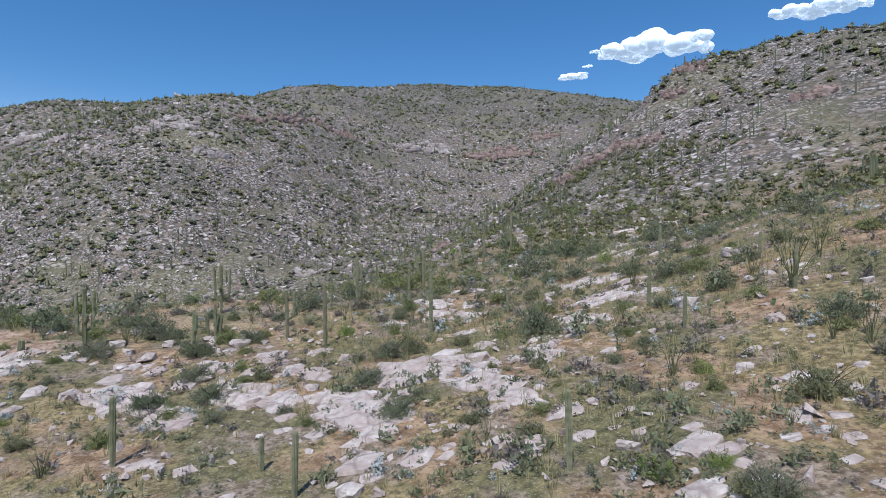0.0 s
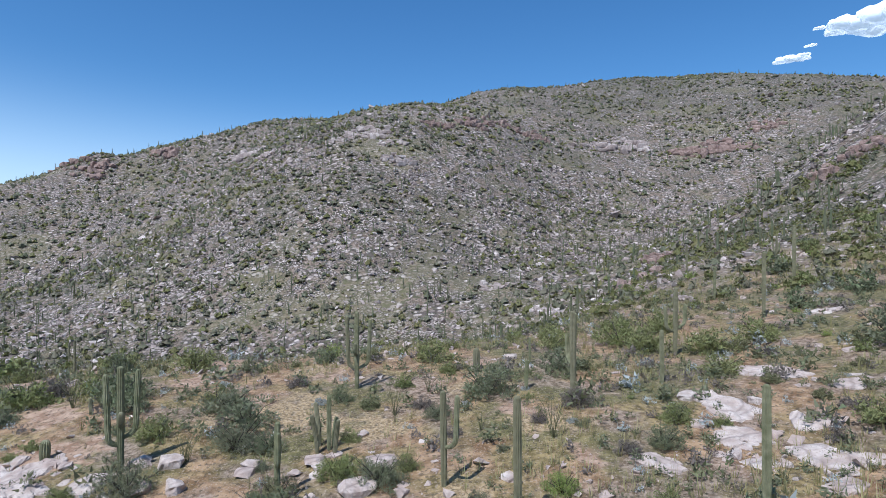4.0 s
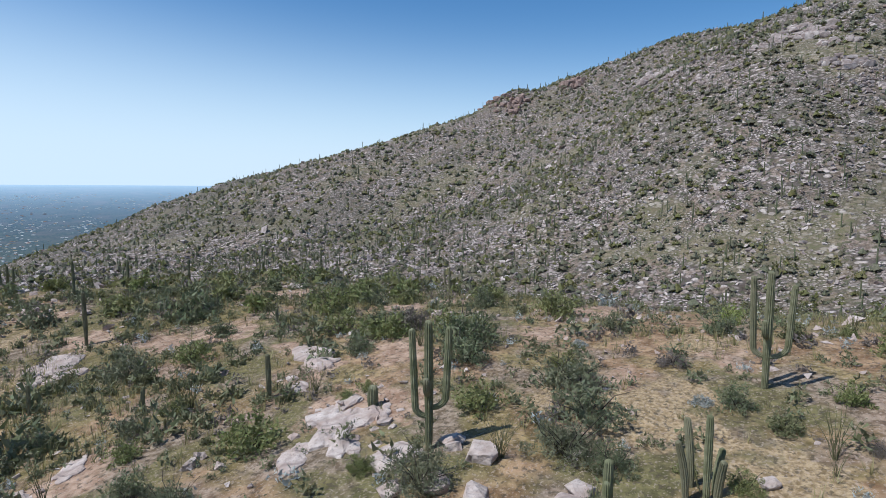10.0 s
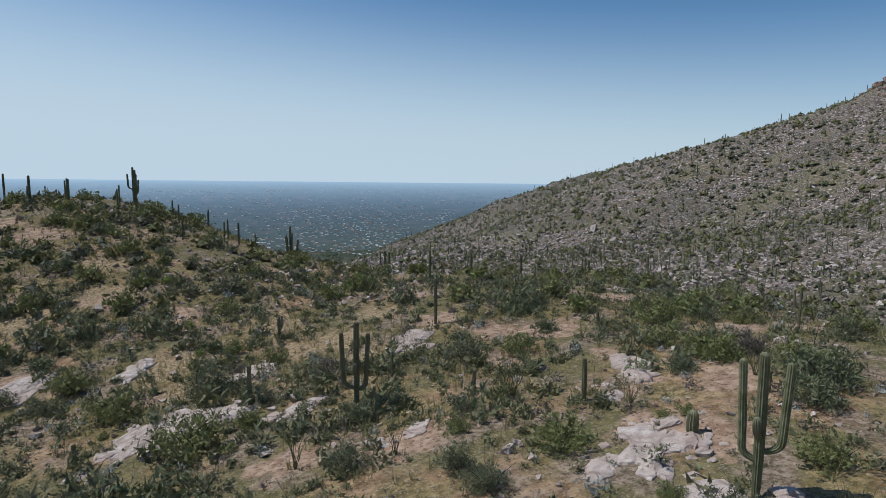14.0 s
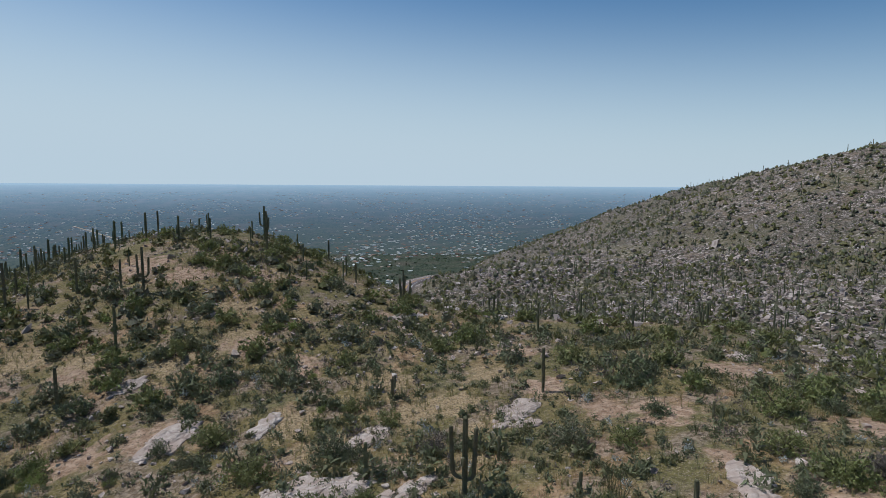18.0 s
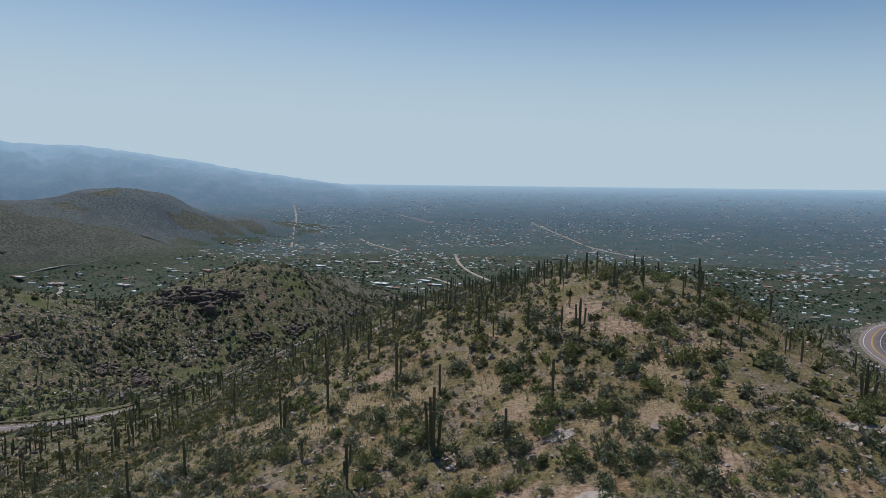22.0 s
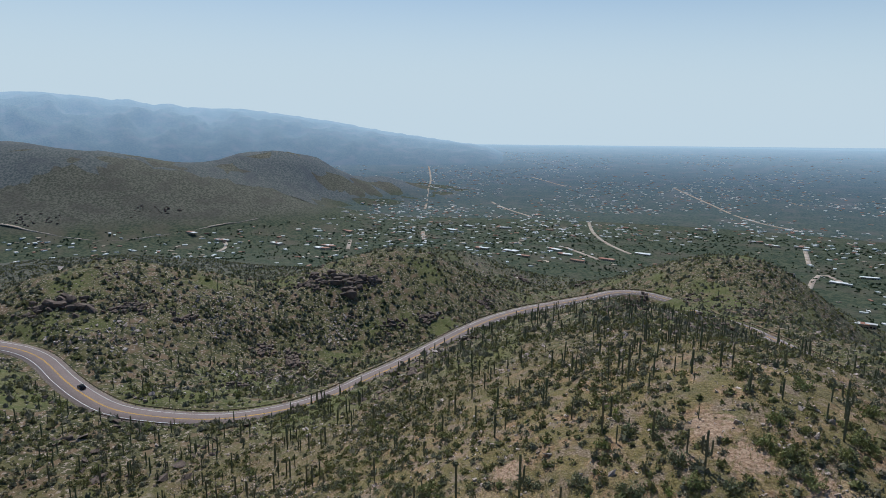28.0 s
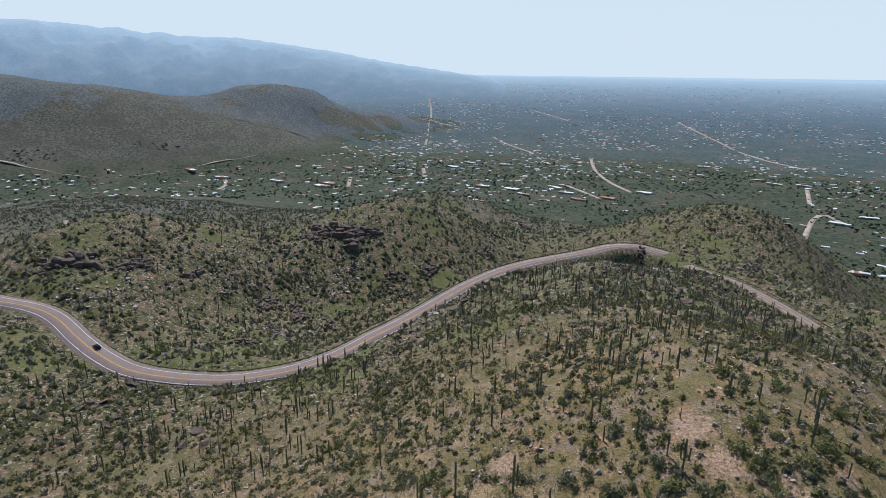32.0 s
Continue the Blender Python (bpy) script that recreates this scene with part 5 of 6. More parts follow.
def bedrock(x, y, width):
    """A low bare sheet of rock that follows the slope, stepped and split along its grain."""
    seed, grain = int(rng.integers(0, 9999)), 0.6 + rng.normal() * 0.25
    spokes, rings = 30, 9
    a = np.arange(spokes) * 2 * math.pi / spokes
    rim = width * 0.5 * (1 + 0.34 * lattice(np.cos(a) * 2.2 + 9, np.sin(a) * 2.2 + 9, seed) + 0.2 * lattice(np.cos(a) * 5 + 40, np.sin(a) * 5 + 40, seed + 1))
    q = np.linspace(0, 1, rings)[:, None] ** 0.8
    u, v = (q * rim * np.cos(a) * 1.25).ravel(), (q * rim * np.sin(a) * 0.75).ravel()
    dx, dy = u * math.cos(grain) - v * math.sin(grain), u * math.sin(grain) + v * math.cos(grain)
    edge = np.repeat(q.ravel(), spokes)
    layer = rough(u * 0.5, v * 1.4, 0.9, seed + 2, 3)
    lift = (0.10 + 0.05 * width * (np.round(layer * 2.5) / 2.5 * 0.5 + 0.45) + 0.03 * layer) * (1 - edge ** 6) - 0.3 * (edge > 0.99)
    z = on_ground(x + dx, y + dy)
    base = float(on_ground(x, y)[0])
    i = (np.arange(rings - 1)[:, None] * spokes + np.arange(spokes)).ravel()
    j = (np.arange(rings - 1)[:, None] * spokes + (np.arange(spokes) + 1) % spokes).ravel()
    ob = new("bedrock", mesh_of("bedrock", np.stack([dx, dy, z - base + lift], -1), np.stack([i, i + spokes, j + spokes, j], -1), ROCK))
    ob.location = (x, y, base)
    return tagged(ob, "low bare sheet of pale pinkish bedrock", "rock", "bedrock")


for x, y, w in BEDROCK:
    bedrock(x, y, w * 0.95)
for x, y, w in SLABS_ALL:
    rock(x, y, min(w, 2.2), True)
    for k in range(4 if w > 1.2 else 2):
        rock(x + rng.normal() * w * 0.45, y + rng.normal() * w * 0.8, w * rng.uniform(0.15, 0.5), rng.uniform() < 0.7)
x, y = rng.uniform(-30, 18, 360), rng.uniform(-34, 10, 360)
keep = rough(x, y, 9, 31, 2) > 0.0
for px, py in zip(x[keep], y[keep]):
    rock(px, py, float(rng.gamma(2.0, 0.24)) + 0.2, rng.uniform() < 0.65)
x, y = cast(900, -40, 70, -60, 110, 10, 100)
for px, py in zip(x[:150], y[:150]):
    rock(px, py, float(rng.gamma(2.0, 0.25)) + 0.2, rng.uniform() < 0.3)


# reddish rock cut beside the lower road
ROAD_CUT = [(-99, 352, 12, 1), (-90, 340, 12, 1), (-80, 330, 12, 1), (-73, 322, 10, 1), (-66, 316, 10, 1), (-57, 309, 10, 1)]


def outcrop(x, y, width, red):
    body = thing("rock_outcrop", x, y, 0.0)
    here = on_ground(np.array([x, x + 4.0, x]), np.array([y, y, y + 4.0]))
    down = math.atan2(-(here[2] - here[0]), -(here[1] - here[0]))
    n = int(np.clip(width * 2.0, 9, 38))
    for k in range(n):
        along, out = rng.uniform(-0.5, 0.5) * width, rng.normal() * 0.12 * width
        dx, dy = -math.sin(down) * along + math.cos(down) * out, math.cos(down) * along + math.sin(down) * out
        s = max(min(width, 32) * rng.uniform(0.06, 0.17), rng.uniform(1.0, 2.0) if red else rng.uniform(0.5, 0.9))
        tall = rng.uniform(1.6, 3.2) if red and width < 16 else rng.uniform(1.0, 2.2)
        block = part("block", BLOCKS[2 if red and x < 0 else red][int(rng.integers(0, 6))], body)
        z = float(on_ground(x + dx, y + dy)[0])
        block.matrix_local = Matrix.LocRotScale((dx, dy, z - float(here[0]) + s * 0.12 * tall), Euler((rng.normal() * 0.1, rng.normal() * 0.1, down + 1.57 + rng.normal() * 0.2)), (s * rng.uniform(1.1, 1.9), s, s * tall))
    return tagged(body, "dark brown broken rock ledge among desert scrub" if red and x < 0 else "reddish layered cliff blocks breaking from the slope" if red else "pale broken bedrock ledge on the slope", "outcrop", "outcrops")


BLOCKS = [
    [mesh_of("block", *hull_mesh("block", (1.0, 0.8, rng.uniform(0.4, 0.6)), m, 22, 0.55), m) for k in range(6)] for m in (RUBBLE, RED_ROCK, DARK_ROCK)
]
for x, y, w, red in OUTCROPS_ALL + ROAD_CUT:
    outcrop(x, y, w, red)

# ---- loose stones, grass and scrub ----
STONES = [hull_mesh("s", (1.0, rng.uniform(0.6, 0.95), rng.uniform(0.4, 0.8)), None, 8, 0.6) for k in range(20)]
x, y = cast(36000, -130, 100, -80, 150, 1, 140)
patch = rough(x, y, 9, 41, 2)
hit = rng.uniform(size=len(x)) < np.clip(0.3 + patch * 0.9 + 0.5 * ((x < 14) & (y < 8)), 0.05, 0.95)
x, y = x[hit], y[hit]
tagged(strew("stones", STONES, x, y, rng.gamma(1.6, 0.13, len(x)) + 0.06 + 0.2 * (y > 35), ROCK, -0.15, tilt=0.2), "loose pale stones and pebbles on sandy soil", "stones", kind="stuff")

x, y = cast(150000, -360, 330, -330, 330, 70, 340)
steep = rough(x, y, 35, 47, 3) + np.where(x + np.clip(-y - 30, 0, 50) * 0.6 > 60, 0.4, -0.45)
hit = rng.uniform(size=len(x)) < np.clip(0.35 + steep * 0.6, 0.05, 1)
x, y, steep = x[hit], y[hit], steep[hit]
tagged(strew("rubble", STONES, x, y, np.minimum(rng.gamma(1.1, 0.42, len(x)) + 0.3, 1.6) * np.where(steep > 0, 1 + 0.7 * np.clip((np.hypot(x, y) - 110) / 120, 0, 1), 1.0), RUBBLE, -0.1, tilt=0.25), "grey-pink rubble strewn over the steep slope", "rubble", kind="stuff")
x, y = cast(22000, -620, 560, -420, 560, 300, 760)
hit = rng.uniform(size=len(x)) < np.clip(0.3 + (rough(x, y, 60, 53, 3) + np.where(x > 100, 0.3, -0.45)) * 0.6, 0.05, 1)
x, y = x[hit], y[hit]
tagged(strew("rubble", STONES[:6], x, y, rng.gamma(1.5, 0.9, len(x)) + 0.7, RUBBLE, -0.1, tilt=0.25), "grey-pink rubble and boulders on the far slope", "rubble", kind="stuff")

x, y = rng.uniform(-360, -20, 7000), rng.uniform(60, 420, 7000)
hit = (rough(x, y, 20, 103, 3) > 0.3) & open_ground(x, y, 14.0) & ((x < -110) | (y > 170))
x, y = x[hit], y[hit]
tagged(strew("ledges", STONES, x, y, np.minimum(rng.gamma(2.0, 0.7, len(x)) + 0.7, 3.8), DARK_ROCK, -0.12, np.full(len(x), 0.7), tilt=0.15), "dark broken rock ledges across the scrubby slopes", "rock", kind="stuff")


def tuft():
    n = 7
    a, s = rng.uniform(0, 6.3, n), rng.uniform(0.05, 0.3, n)
    p = np.stack([np.cos(a) * s * 0.5, np.sin(a) * s * 0.5, 0 * a], -1)
    tip = p + np.stack([np.cos(a) * s, np.sin(a) * s, rng.uniform(0.3, 0.75, n)], -1)
    w = np.stack([-np.sin(a), np.cos(a), 0 * a], -1) * 0.02
    return np.stack([p - w, p + w, tip], 1).reshape(-1, 3), np.arange(n * 3).reshape(-1, 3)


x, y = cast(125000, -130, 85, -70, 150, 1, 140)
hit = rng.uniform(size=len(x)) < np.clip(0.32 + rough(x, y, 8, 61, 3) * 0.8 + 0.7 * openness(x, y, 1) - 0.6 * openness(x, y, 0), 0.04, 1)
x, y = x[hit], y[hit]
tagged(strew("grass", [tuft() for k in range(12)], x, y, rng.uniform(0.6, 1.3, len(x)), GRASS, 0.02), "dry yellow bunch grass in patches", "grass", kind="stuff")

def some(lo, hi, *lists):
    """A share of each of the lists."""
    n = len(lists[0])
    return [v[int(lo * n):int(hi * n)] for v in lists]


def far_clump(sprigs, long, core=1.0):
    """A ragged shrub: a small uneven core with loose sprigs all round it."""
    a = np.arange(6) * 1.047 + rng.uniform(-0.3, 0.3, 6)
    r = rng.uniform(0.25, 0.5, 6) * core
    top = [rng.normal() * 0.06, rng.normal() * 0.06, rng.uniform(0.42, 0.6) * core]
    co = np.concatenate([np.stack([r * np.cos(a), r * np.sin(a), rng.uniform(-0.05, 0.25, 6)], -1), [top]])
    f = np.array([(k, (k + 1) % 6, 6) for k in range(6)])
    c2, f2 = leaves(sprigs, 0.95, 0.6, long, 7, 0.03, 0.3, True)
    return np.concatenate([co, c2]), np.concatenate([f, f2 + 7])


CLUMPS_NEAR = [leaves(52, 1.0, 0.6, 0.16, 12, 0.02, 0.24, True) for k in range(10)]
CLUMPS_SIDE = [leaves(60, 1.0, 0.6, 0.24, 12, 0.0, 0.17, True) for k in range(10)]
CLUMPS_KNOLL = [far_clump(26, 0.22, 0.62) for k in range(14)]
CLUMPS_MID = [far_clump(14, 0.3, 0.95) for k in range(14)]
CLUMPS_FAR = [far_clump(3, 0.5) for k in range(14)]
x, y = cast(76000, -105, 110, -80, 140, 2, 66)
hit = (rng.uniform(size=len(x)) < np.clip(0.6 + rough(x, y, 12, 71, 2) * 0.5, 0.15, 1)) & clear(x, y)
x, y = x[hit][:8400], y[hit][:8400]
size = rng.gamma(2.0, 0.27, len(x)) + 0.28
for lo, hi, mat, words in (
    (0.0, 0.40, SCRUB_GREEN, "small green shrubs and herbs between the larger bushes"),
    (0.40, 0.70, LEAF_DULL, "small grey-green shrubs between the larger bushes"),
    (0.70, 0.92, LEAF_DRY, "small dry brown twiggy shrubs on sandy soil"),
    (0.92, 1.0, LEAF_GREY, "small silver-grey shrubs on sandy soil"),
):
    tagged(strew("scrub", CLUMPS_NEAR, *some(lo, hi, x, y, size), mat), words, "scrub", kind="stuff")
x, y = cast(30000, -110, 45, 20, 80, 8, 68)
hit = (rng.uniform(size=len(x)) < np.clip(0.6 + rough(x, y, 10, 75, 3) * 0.6, 0.1, 1)) & clear(x, y)
x, y = x[hit][:3200], y[hit][:3200]
size = rng.gamma(2.2, 0.34, len(x)) + 0.35
for lo, hi, mat, words in (
    (0.0, 0.6, SCRUB_GREEN, "green desert shrubs on the near side of the knoll"),
    (0.6, 1.0, LEAF_DULL, "grey-green desert shrubs on the near side of the knoll"),
):
    tagged(strew("scrub", CLUMPS_SIDE, *some(lo, hi, x, y, size), mat), words, "scrub", kind="stuff")
x, y = cast(150000, -230, 150, -120, 190, 60, 165)
hit = (rng.uniform(size=len(x)) < np.clip(0.6 + rough(x, y, 16, 72, 3) * 0.6, 0.15, 1)) & clear(x, y)
x, y = x[hit][:17000], y[hit][:17000]
size = np.minimum(rng.gamma(1.9, 0.58, len(x)) + 0.45, 2.9)
for lo, hi, mat, words in (
    (0.0, 0.6, CLUMP_GREEN, "olive-green desert shrubs covering the knoll"),
    (0.6, 1.0, CLUMP_GREY, "grey-green desert shrubs covering the knoll"),
):
    tagged(strew("scrub", CLUMPS_KNOLL, *some(lo, hi, x, y, size), mat), words, "scrub", kind="stuff")
x, y = cast(90000, -420, 340, -320, 420, 150, 320)
hit = rng.uniform(size=len(x)) < np.clip(0.55 + rough(x, y, 26, 73, 4) * 0.6 + 0.25 * ((x > 60) & (y > 0)) + 0.15 * (x < 0), 0.1, 1)
x, y = x[hit][:25000], y[hit][:25000]
size = np.minimum(rng.gamma(1.9, 0.76, len(x)) + 0.65, 3.8)
for lo, hi, mat, words in (
    (0.0, 0.38, CLUMP_GREEN, "green desert scrub dotted over the slopes"),
    (0.38, 1.0, CLUMP_GREY, "grey-green desert scrub dotted over the slopes"),
):
    tagged(strew("scrub", CLUMPS_MID, *some(lo, hi, x, y, size), mat), words, "scrub", kind="stuff")
x, y = cast(130000, -900, 620, -480, 760, 300, 950)
hit = rng.uniform(size=len(x)) < np.clip(0.6 + rough(x, y, 50, 79, 4) * 0.6 + 0.25 * ((x > 60) & (y > 0)) + 0.3 * (x < 0), 0.12, 1)
x, y = x[hit], y[hit]
size = np.minimum(rng.gamma(2.0, 0.78, len(x)) + 1.0, 4.6)
for lo, hi, mat, words in (
    (0.0, 0.4, CLUMP_GREEN, "green desert scrub dotted over the distant slopes"),
    (0.4, 1.0, CLUMP_GREY, "grey-green desert scrub dotted over the distant slopes"),
):
    tagged(strew("scrub", CLUMPS_FAR, *some(lo, hi, x, y, size), mat), words, "scrub", kind="stuff")


def far_saguaro(arms):
    co, q = tube([(0, 0, 0), (0, 0, 0.5), (0, 0, 0.96), (0, 0, 1.0)], [0.034, 0.043, 0.038, 0.006], 6)
    cos, fs = [co], [q]
    for k in range(arms):
        a, h, up = rng.uniform(0, 6.3), rng.uniform(0.3, 0.5), rng.uniform(0.2, 0.4)
        d = np.array([math.cos(a), math.sin(a), 0])
        p = [d * 0.02 + [0, 0, h], d * 0.12 + [0, 0, h + 0.05], d * 0.13 + [0, 0, h + up]]
        c2, q2 = tube(p, [0.03, 0.034, 0.012], 5)
        fs.append(q2 + sum(len(c) for c in cos))
        cos.append(c2)
    co, q = np.concatenate(cos), np.concatenate(fs)
    return co, np.concatenate([q[:, [0, 1, 2]], q[:, [0, 2, 3]]])


FAR_SAGUAROS = [far_saguaro(k) for k in (0, 0, 0, 0, 0, 1, 1, 2)]
x, y = cast(15000, -300, 330, -170, 420, 75, 330)
thick = np.where((y > 55) & (x < -18) & (x > -150), 0.55, np.where(x > 60, 0.3, np.where((y > 60) & (y < 140) & (x > -18), 0.07, 0.25)))
hit = rng.uniform(size=len(x)) < thick * np.clip(1 + rough(x, y, 30, 83, 2) * 0.6, 0.2, 1.6)
x, y = x[hit], y[hit]
tagged(strew("saguaro_forest", FAR_SAGUAROS, x, y, rng.uniform(1.8, 5.0, len(x)), SAGUARO_FAR, 0.03), "scattered saguaro columns over the slopes", "cacti", kind="stuff")
x, y = cast(6000, -650, 560, -420, 640, 320, 800)
hit = rng.uniform(size=len(x)) < 0.35 * np.clip(1 + rough(x, y, 60, 89, 2) * 0.6, 0.2, 1.6)
x, y = x[hit], y[hit]
tagged(strew("saguaro_forest", FAR_SAGUAROS, x, y, rng.uniform(2.6, 5.8, len(x)), SAGUARO_FAR, 0.03), "tiny saguaro columns on the distant slopes", "cacti", kind="stuff")

# ---- mountain road ----
def across(points):
    d = np.gradient(points[:, :2], axis=0)
    d /= np.linalg.norm(d, axis=1)[:, None]
    return np.stack([-d[:, 1], d[:, 0]], -1)


def ribbon(name, points, inner, outer, lift, mat):
    side = across(points)
    a, b = points.copy(), points.copy()
    a[:, :2] += side * inner
    b[:, :2] += side * outer
    a[:, 2] += lift
    b[:, 2] += lift
    co = np.stack([a, b], 1).reshape(-1, 3)
    i = np.arange(len(points) - 1)[:, None] * 2
    return mesh_of(name, co, i + [1, 0, 2, 3], mat, True)


def slab_strip(name, points, half, top, thick, mat):
    side = across(points)
    rows = []
    for s, z in ((half + 0.15, top - thick), (half, top), (-half, top), (-half - 0.15, top - thick)):
        p = points.copy()
        p[:, :2] += side * s
        p[:, 2] += z
        rows.append(p)
    co = np.stack(rows, 1).reshape(-1, 3)
    i = np.arange(len(points) - 1)[:, None] * 4
    q = np.concatenate([i + [k + 1, k, k + 4, k + 5] for k in range(3)])
    return mesh_of(name, co, q, mat, True)


for line, w in ((dense(ROAD_WEST, 2.5), 1.0), (dense(ROAD_EAST, 2.5), 0.62), (dense(ROAD_BELOW, 2.5), 0.85)):
    road = tagged(new("road", slab_strip("road", line, 4.7 * w, 0.0, 0.5, ASPHALT)), "two-lane grey-brown asphalt mountain road", "road", kind="structure")
    part("shoulder", slab_strip("shoulder", line, 5.5 * w, -0.06, 0.6, GRAVEL), road, "pale gravel shoulder")
    part("white_line", ribbon("white_line", line, 3.48 * w, 3.72 * w, 0.02, WHITE_LINE), road, "white edge line")
    part("white_line", ribbon("white_line", line, -3.72 * w, -3.48 * w, 0.02, WHITE_LINE), road, "white edge line")
    part("yellow_line", ribbon("yellow_line", line, 0.06, 0.26, 0.02, YELLOW_LINE), road, "yellow centre line")
    part("yellow_line", ribbon("yellow_line", line, -0.26, -0.06, 0.02, YELLOW_LINE), road, "yellow centre line")


def post_mesh():
    bm = bmesh.new()
    bmesh.ops.create_cube(bm, size=1, matrix=Matrix.LocRotScale((0, 0, 0.35), None, (0.16, 0.2, 1.0)))
    bmesh.ops.bevel(bm, geom=list(bm.edges), offset=0.02, segments=1, affect="EDGES")
    me = bpy.data.meshes.new("post")
    bm.to_mesh(me)
    bm.free()
    me.materials.append(POST)
    return me


POST_MESH = post_mesh()


def guardrail(line, offset, words):
    body = new("guardrail")
    body.location = line[0]
    p = line.copy()
    p[:, :2] += across(line) * offset
    p -= line[0]
    profile = [(0.5, 0.0), (0.58, 0.05), (0.66, 0.0), (0.74, 0.05), (0.82, 0.0), (0.82, -0.02), (0.5, -0.02)]
    side = across(line)
    co = np.stack([np.concatenate([p[:, :2] + side * s * (1 if offset < 0 else -1), p[:, 2:] + z - 0.05], 1) for z, s in profile], 1).reshape(-1, 3)
    n, k = len(p), len(profile)
    i = (np.arange(n - 1)[:, None] * k + np.arange(k)[None]).ravel()
    j = (np.arange(n - 1)[:, None] * k + (np.arange(k)[None] + 1) % k).ravel()
    part("rail", mesh_of("rail", co, np.stack([i, j, j + k, i + k], -1), RAIL), body, "rust-brown steel beam")
    for q, s in zip(p[::2], side[::2]):
        post = part("post", POST_MESH, body)
        off = s * (-0.14 if offset < 0 else 0.14)
        post.matrix_local = Matrix.LocRotScale((q[0] + off[0], q[1] + off[1], q[2] - 0.15), Euler((0, 0, math.atan2(s[1], s[0]))), None)
    return tagged(body, words, "guardrail", "guardrails")


west = dense(ROAD_WEST, 2.0)
near_west = np.where(west[:, 0] > -292)[0]
guardrail(west[near_west[0]:], 5.3, "long rust-brown steel guardrail on wooden posts along the outer bend")
curve = np.where((west[:, 1] > 0) & (west[:, 0] > -214))[0]
guardrail(west[curve[0]:curve[0] + 62], -5.3, "rust-brown steel guardrail on wooden posts along the inner bend")
guardrail(dense(ROAD_EAST, 2.0), 5.3, "rust-brown steel guardrail on wooden posts beside the lower road")


# ---- car ----
CAR_AT = (-236.8, 94.8)


def loft(rows, mat, name):
    """A closed skin through cross sections with equal corner counts."""
    co = np.array(rows, float)
    n, k = co.shape[:2]
    i = (np.arange(n - 1)[:, None] * k + np.arange(k)[None]).ravel()
    j = (np.arange(n - 1)[:, None] * k + (np.arange(k)[None] + 1) % k).ravel()
    me = mesh_of(name, co.reshape(-1, 3), np.stack([i, j, j + k, i + k], -1), mat, True)
    bm = bmesh.new()
    bm.from_mesh(me)
    bmesh.ops.holes_fill(bm, edges=bm.edges)
    bmesh.ops.recalc_face_normals(bm, faces=bm.faces)
    bm.to_mesh(me)
    bm.free()
    return me


def car(x, y, z, turn):
    body = new("car")
    body.matrix_world = Matrix.LocRotScale((x, y, z), Euler((0, 0, turn)), None)
    shell = []
    for u, w, low, high in ((-2.25, 0.7, 0.5, 0.75), (-2.2, 0.82, 0.35, 0.92), (-1.3, 0.9, 0.28, 1.0), (0.0, 0.92, 0.26, 0.98), (1.2, 0.9, 0.28, 0.93), (2.1, 0.8, 0.34, 0.74), (2.25, 0.66, 0.45, 0.62)):
        shell.append([(u, -w, low), (u, -w * 1.02, (low + high) / 2), (u, -w * 0.93, high), (u, w * 0.93, high), (u, w * 1.02, (low + high) / 2), (u, w, low)])
    part("body", loft(shell, CAR_PAINT, "body"), body)
    cabin = []
    for u, w, high in ((-1.95, 0.76, 0.96), (-1.25, 0.68, 1.44), (0.0, 0.68, 1.48), (0.45, 0.68, 1.4), (1.15, 0.76, 0.95)):
        cabin.append([(u, -0.8, 0.9), (u, -w, high), (u, w, high), (u, 0.8, 0.9)])
    part("glasshouse", loft(cabin, CAR_GLASS, "glasshouse"), body, "dark tinted windows")
    roof = [[(u, -0.66, h), (u, -0.6, h + 0.04), (u, 0.6, h + 0.04), (u, 0.66, h)] for u, h in ((-1.3, 1.43), (-0.6, 1.475), (0.0, 1.48), (0.42, 1.42))]
    part("roof", loft(roof, CAR_PAINT, "roof"), body)
    for u in (-1.4, 1.4):
        for v in (-0.82, 0.82):
            wheel = part("wheel", mesh_of("tyre", *tube([(0, -0.11, 0), (0, -0.1, 0), (0, 0.1, 0), (0, 0.11, 0)], [0.2, 0.33, 0.33, 0.2], 18), TYRE, True), body, "black rubber tyre")
            wheel.location = (u, v, 0.33)
    for v in (-0.6, 0.6):
        for u, m, w in ((2.2, WHITE_LINE, "clear headlight"), (-2.2, TAIL, "red tail light")):
            bm = bmesh.new()
            bmesh.ops.create_uvsphere(bm, u_segments=10, v_segments=6, radius=1, matrix=Matrix.LocRotScale((u, v, 0.66), None, (0.06, 0.14, 0.05)))
            me = bpy.data.meshes.new("light")
            bm.to_mesh(me)
            bm.free()
            me.materials.append(m)
            part("headlight" if u > 0 else "tail_light", me, body, w)
    return tagged(body, "black saloon car driving on the mountain road", "car")


k = int(np.argmin(np.hypot(west[:, 0] - CAR_AT[0], west[:, 1] - CAR_AT[1])))
way = west[k + 1] - west[k]
side = np.array([-way[1], way[0], 0]) / np.linalg.norm(way[:2])
car(*(west[k] + side * 1.8 + [0, 0, 0.0]), math.atan2(-way[1], -way[0]))

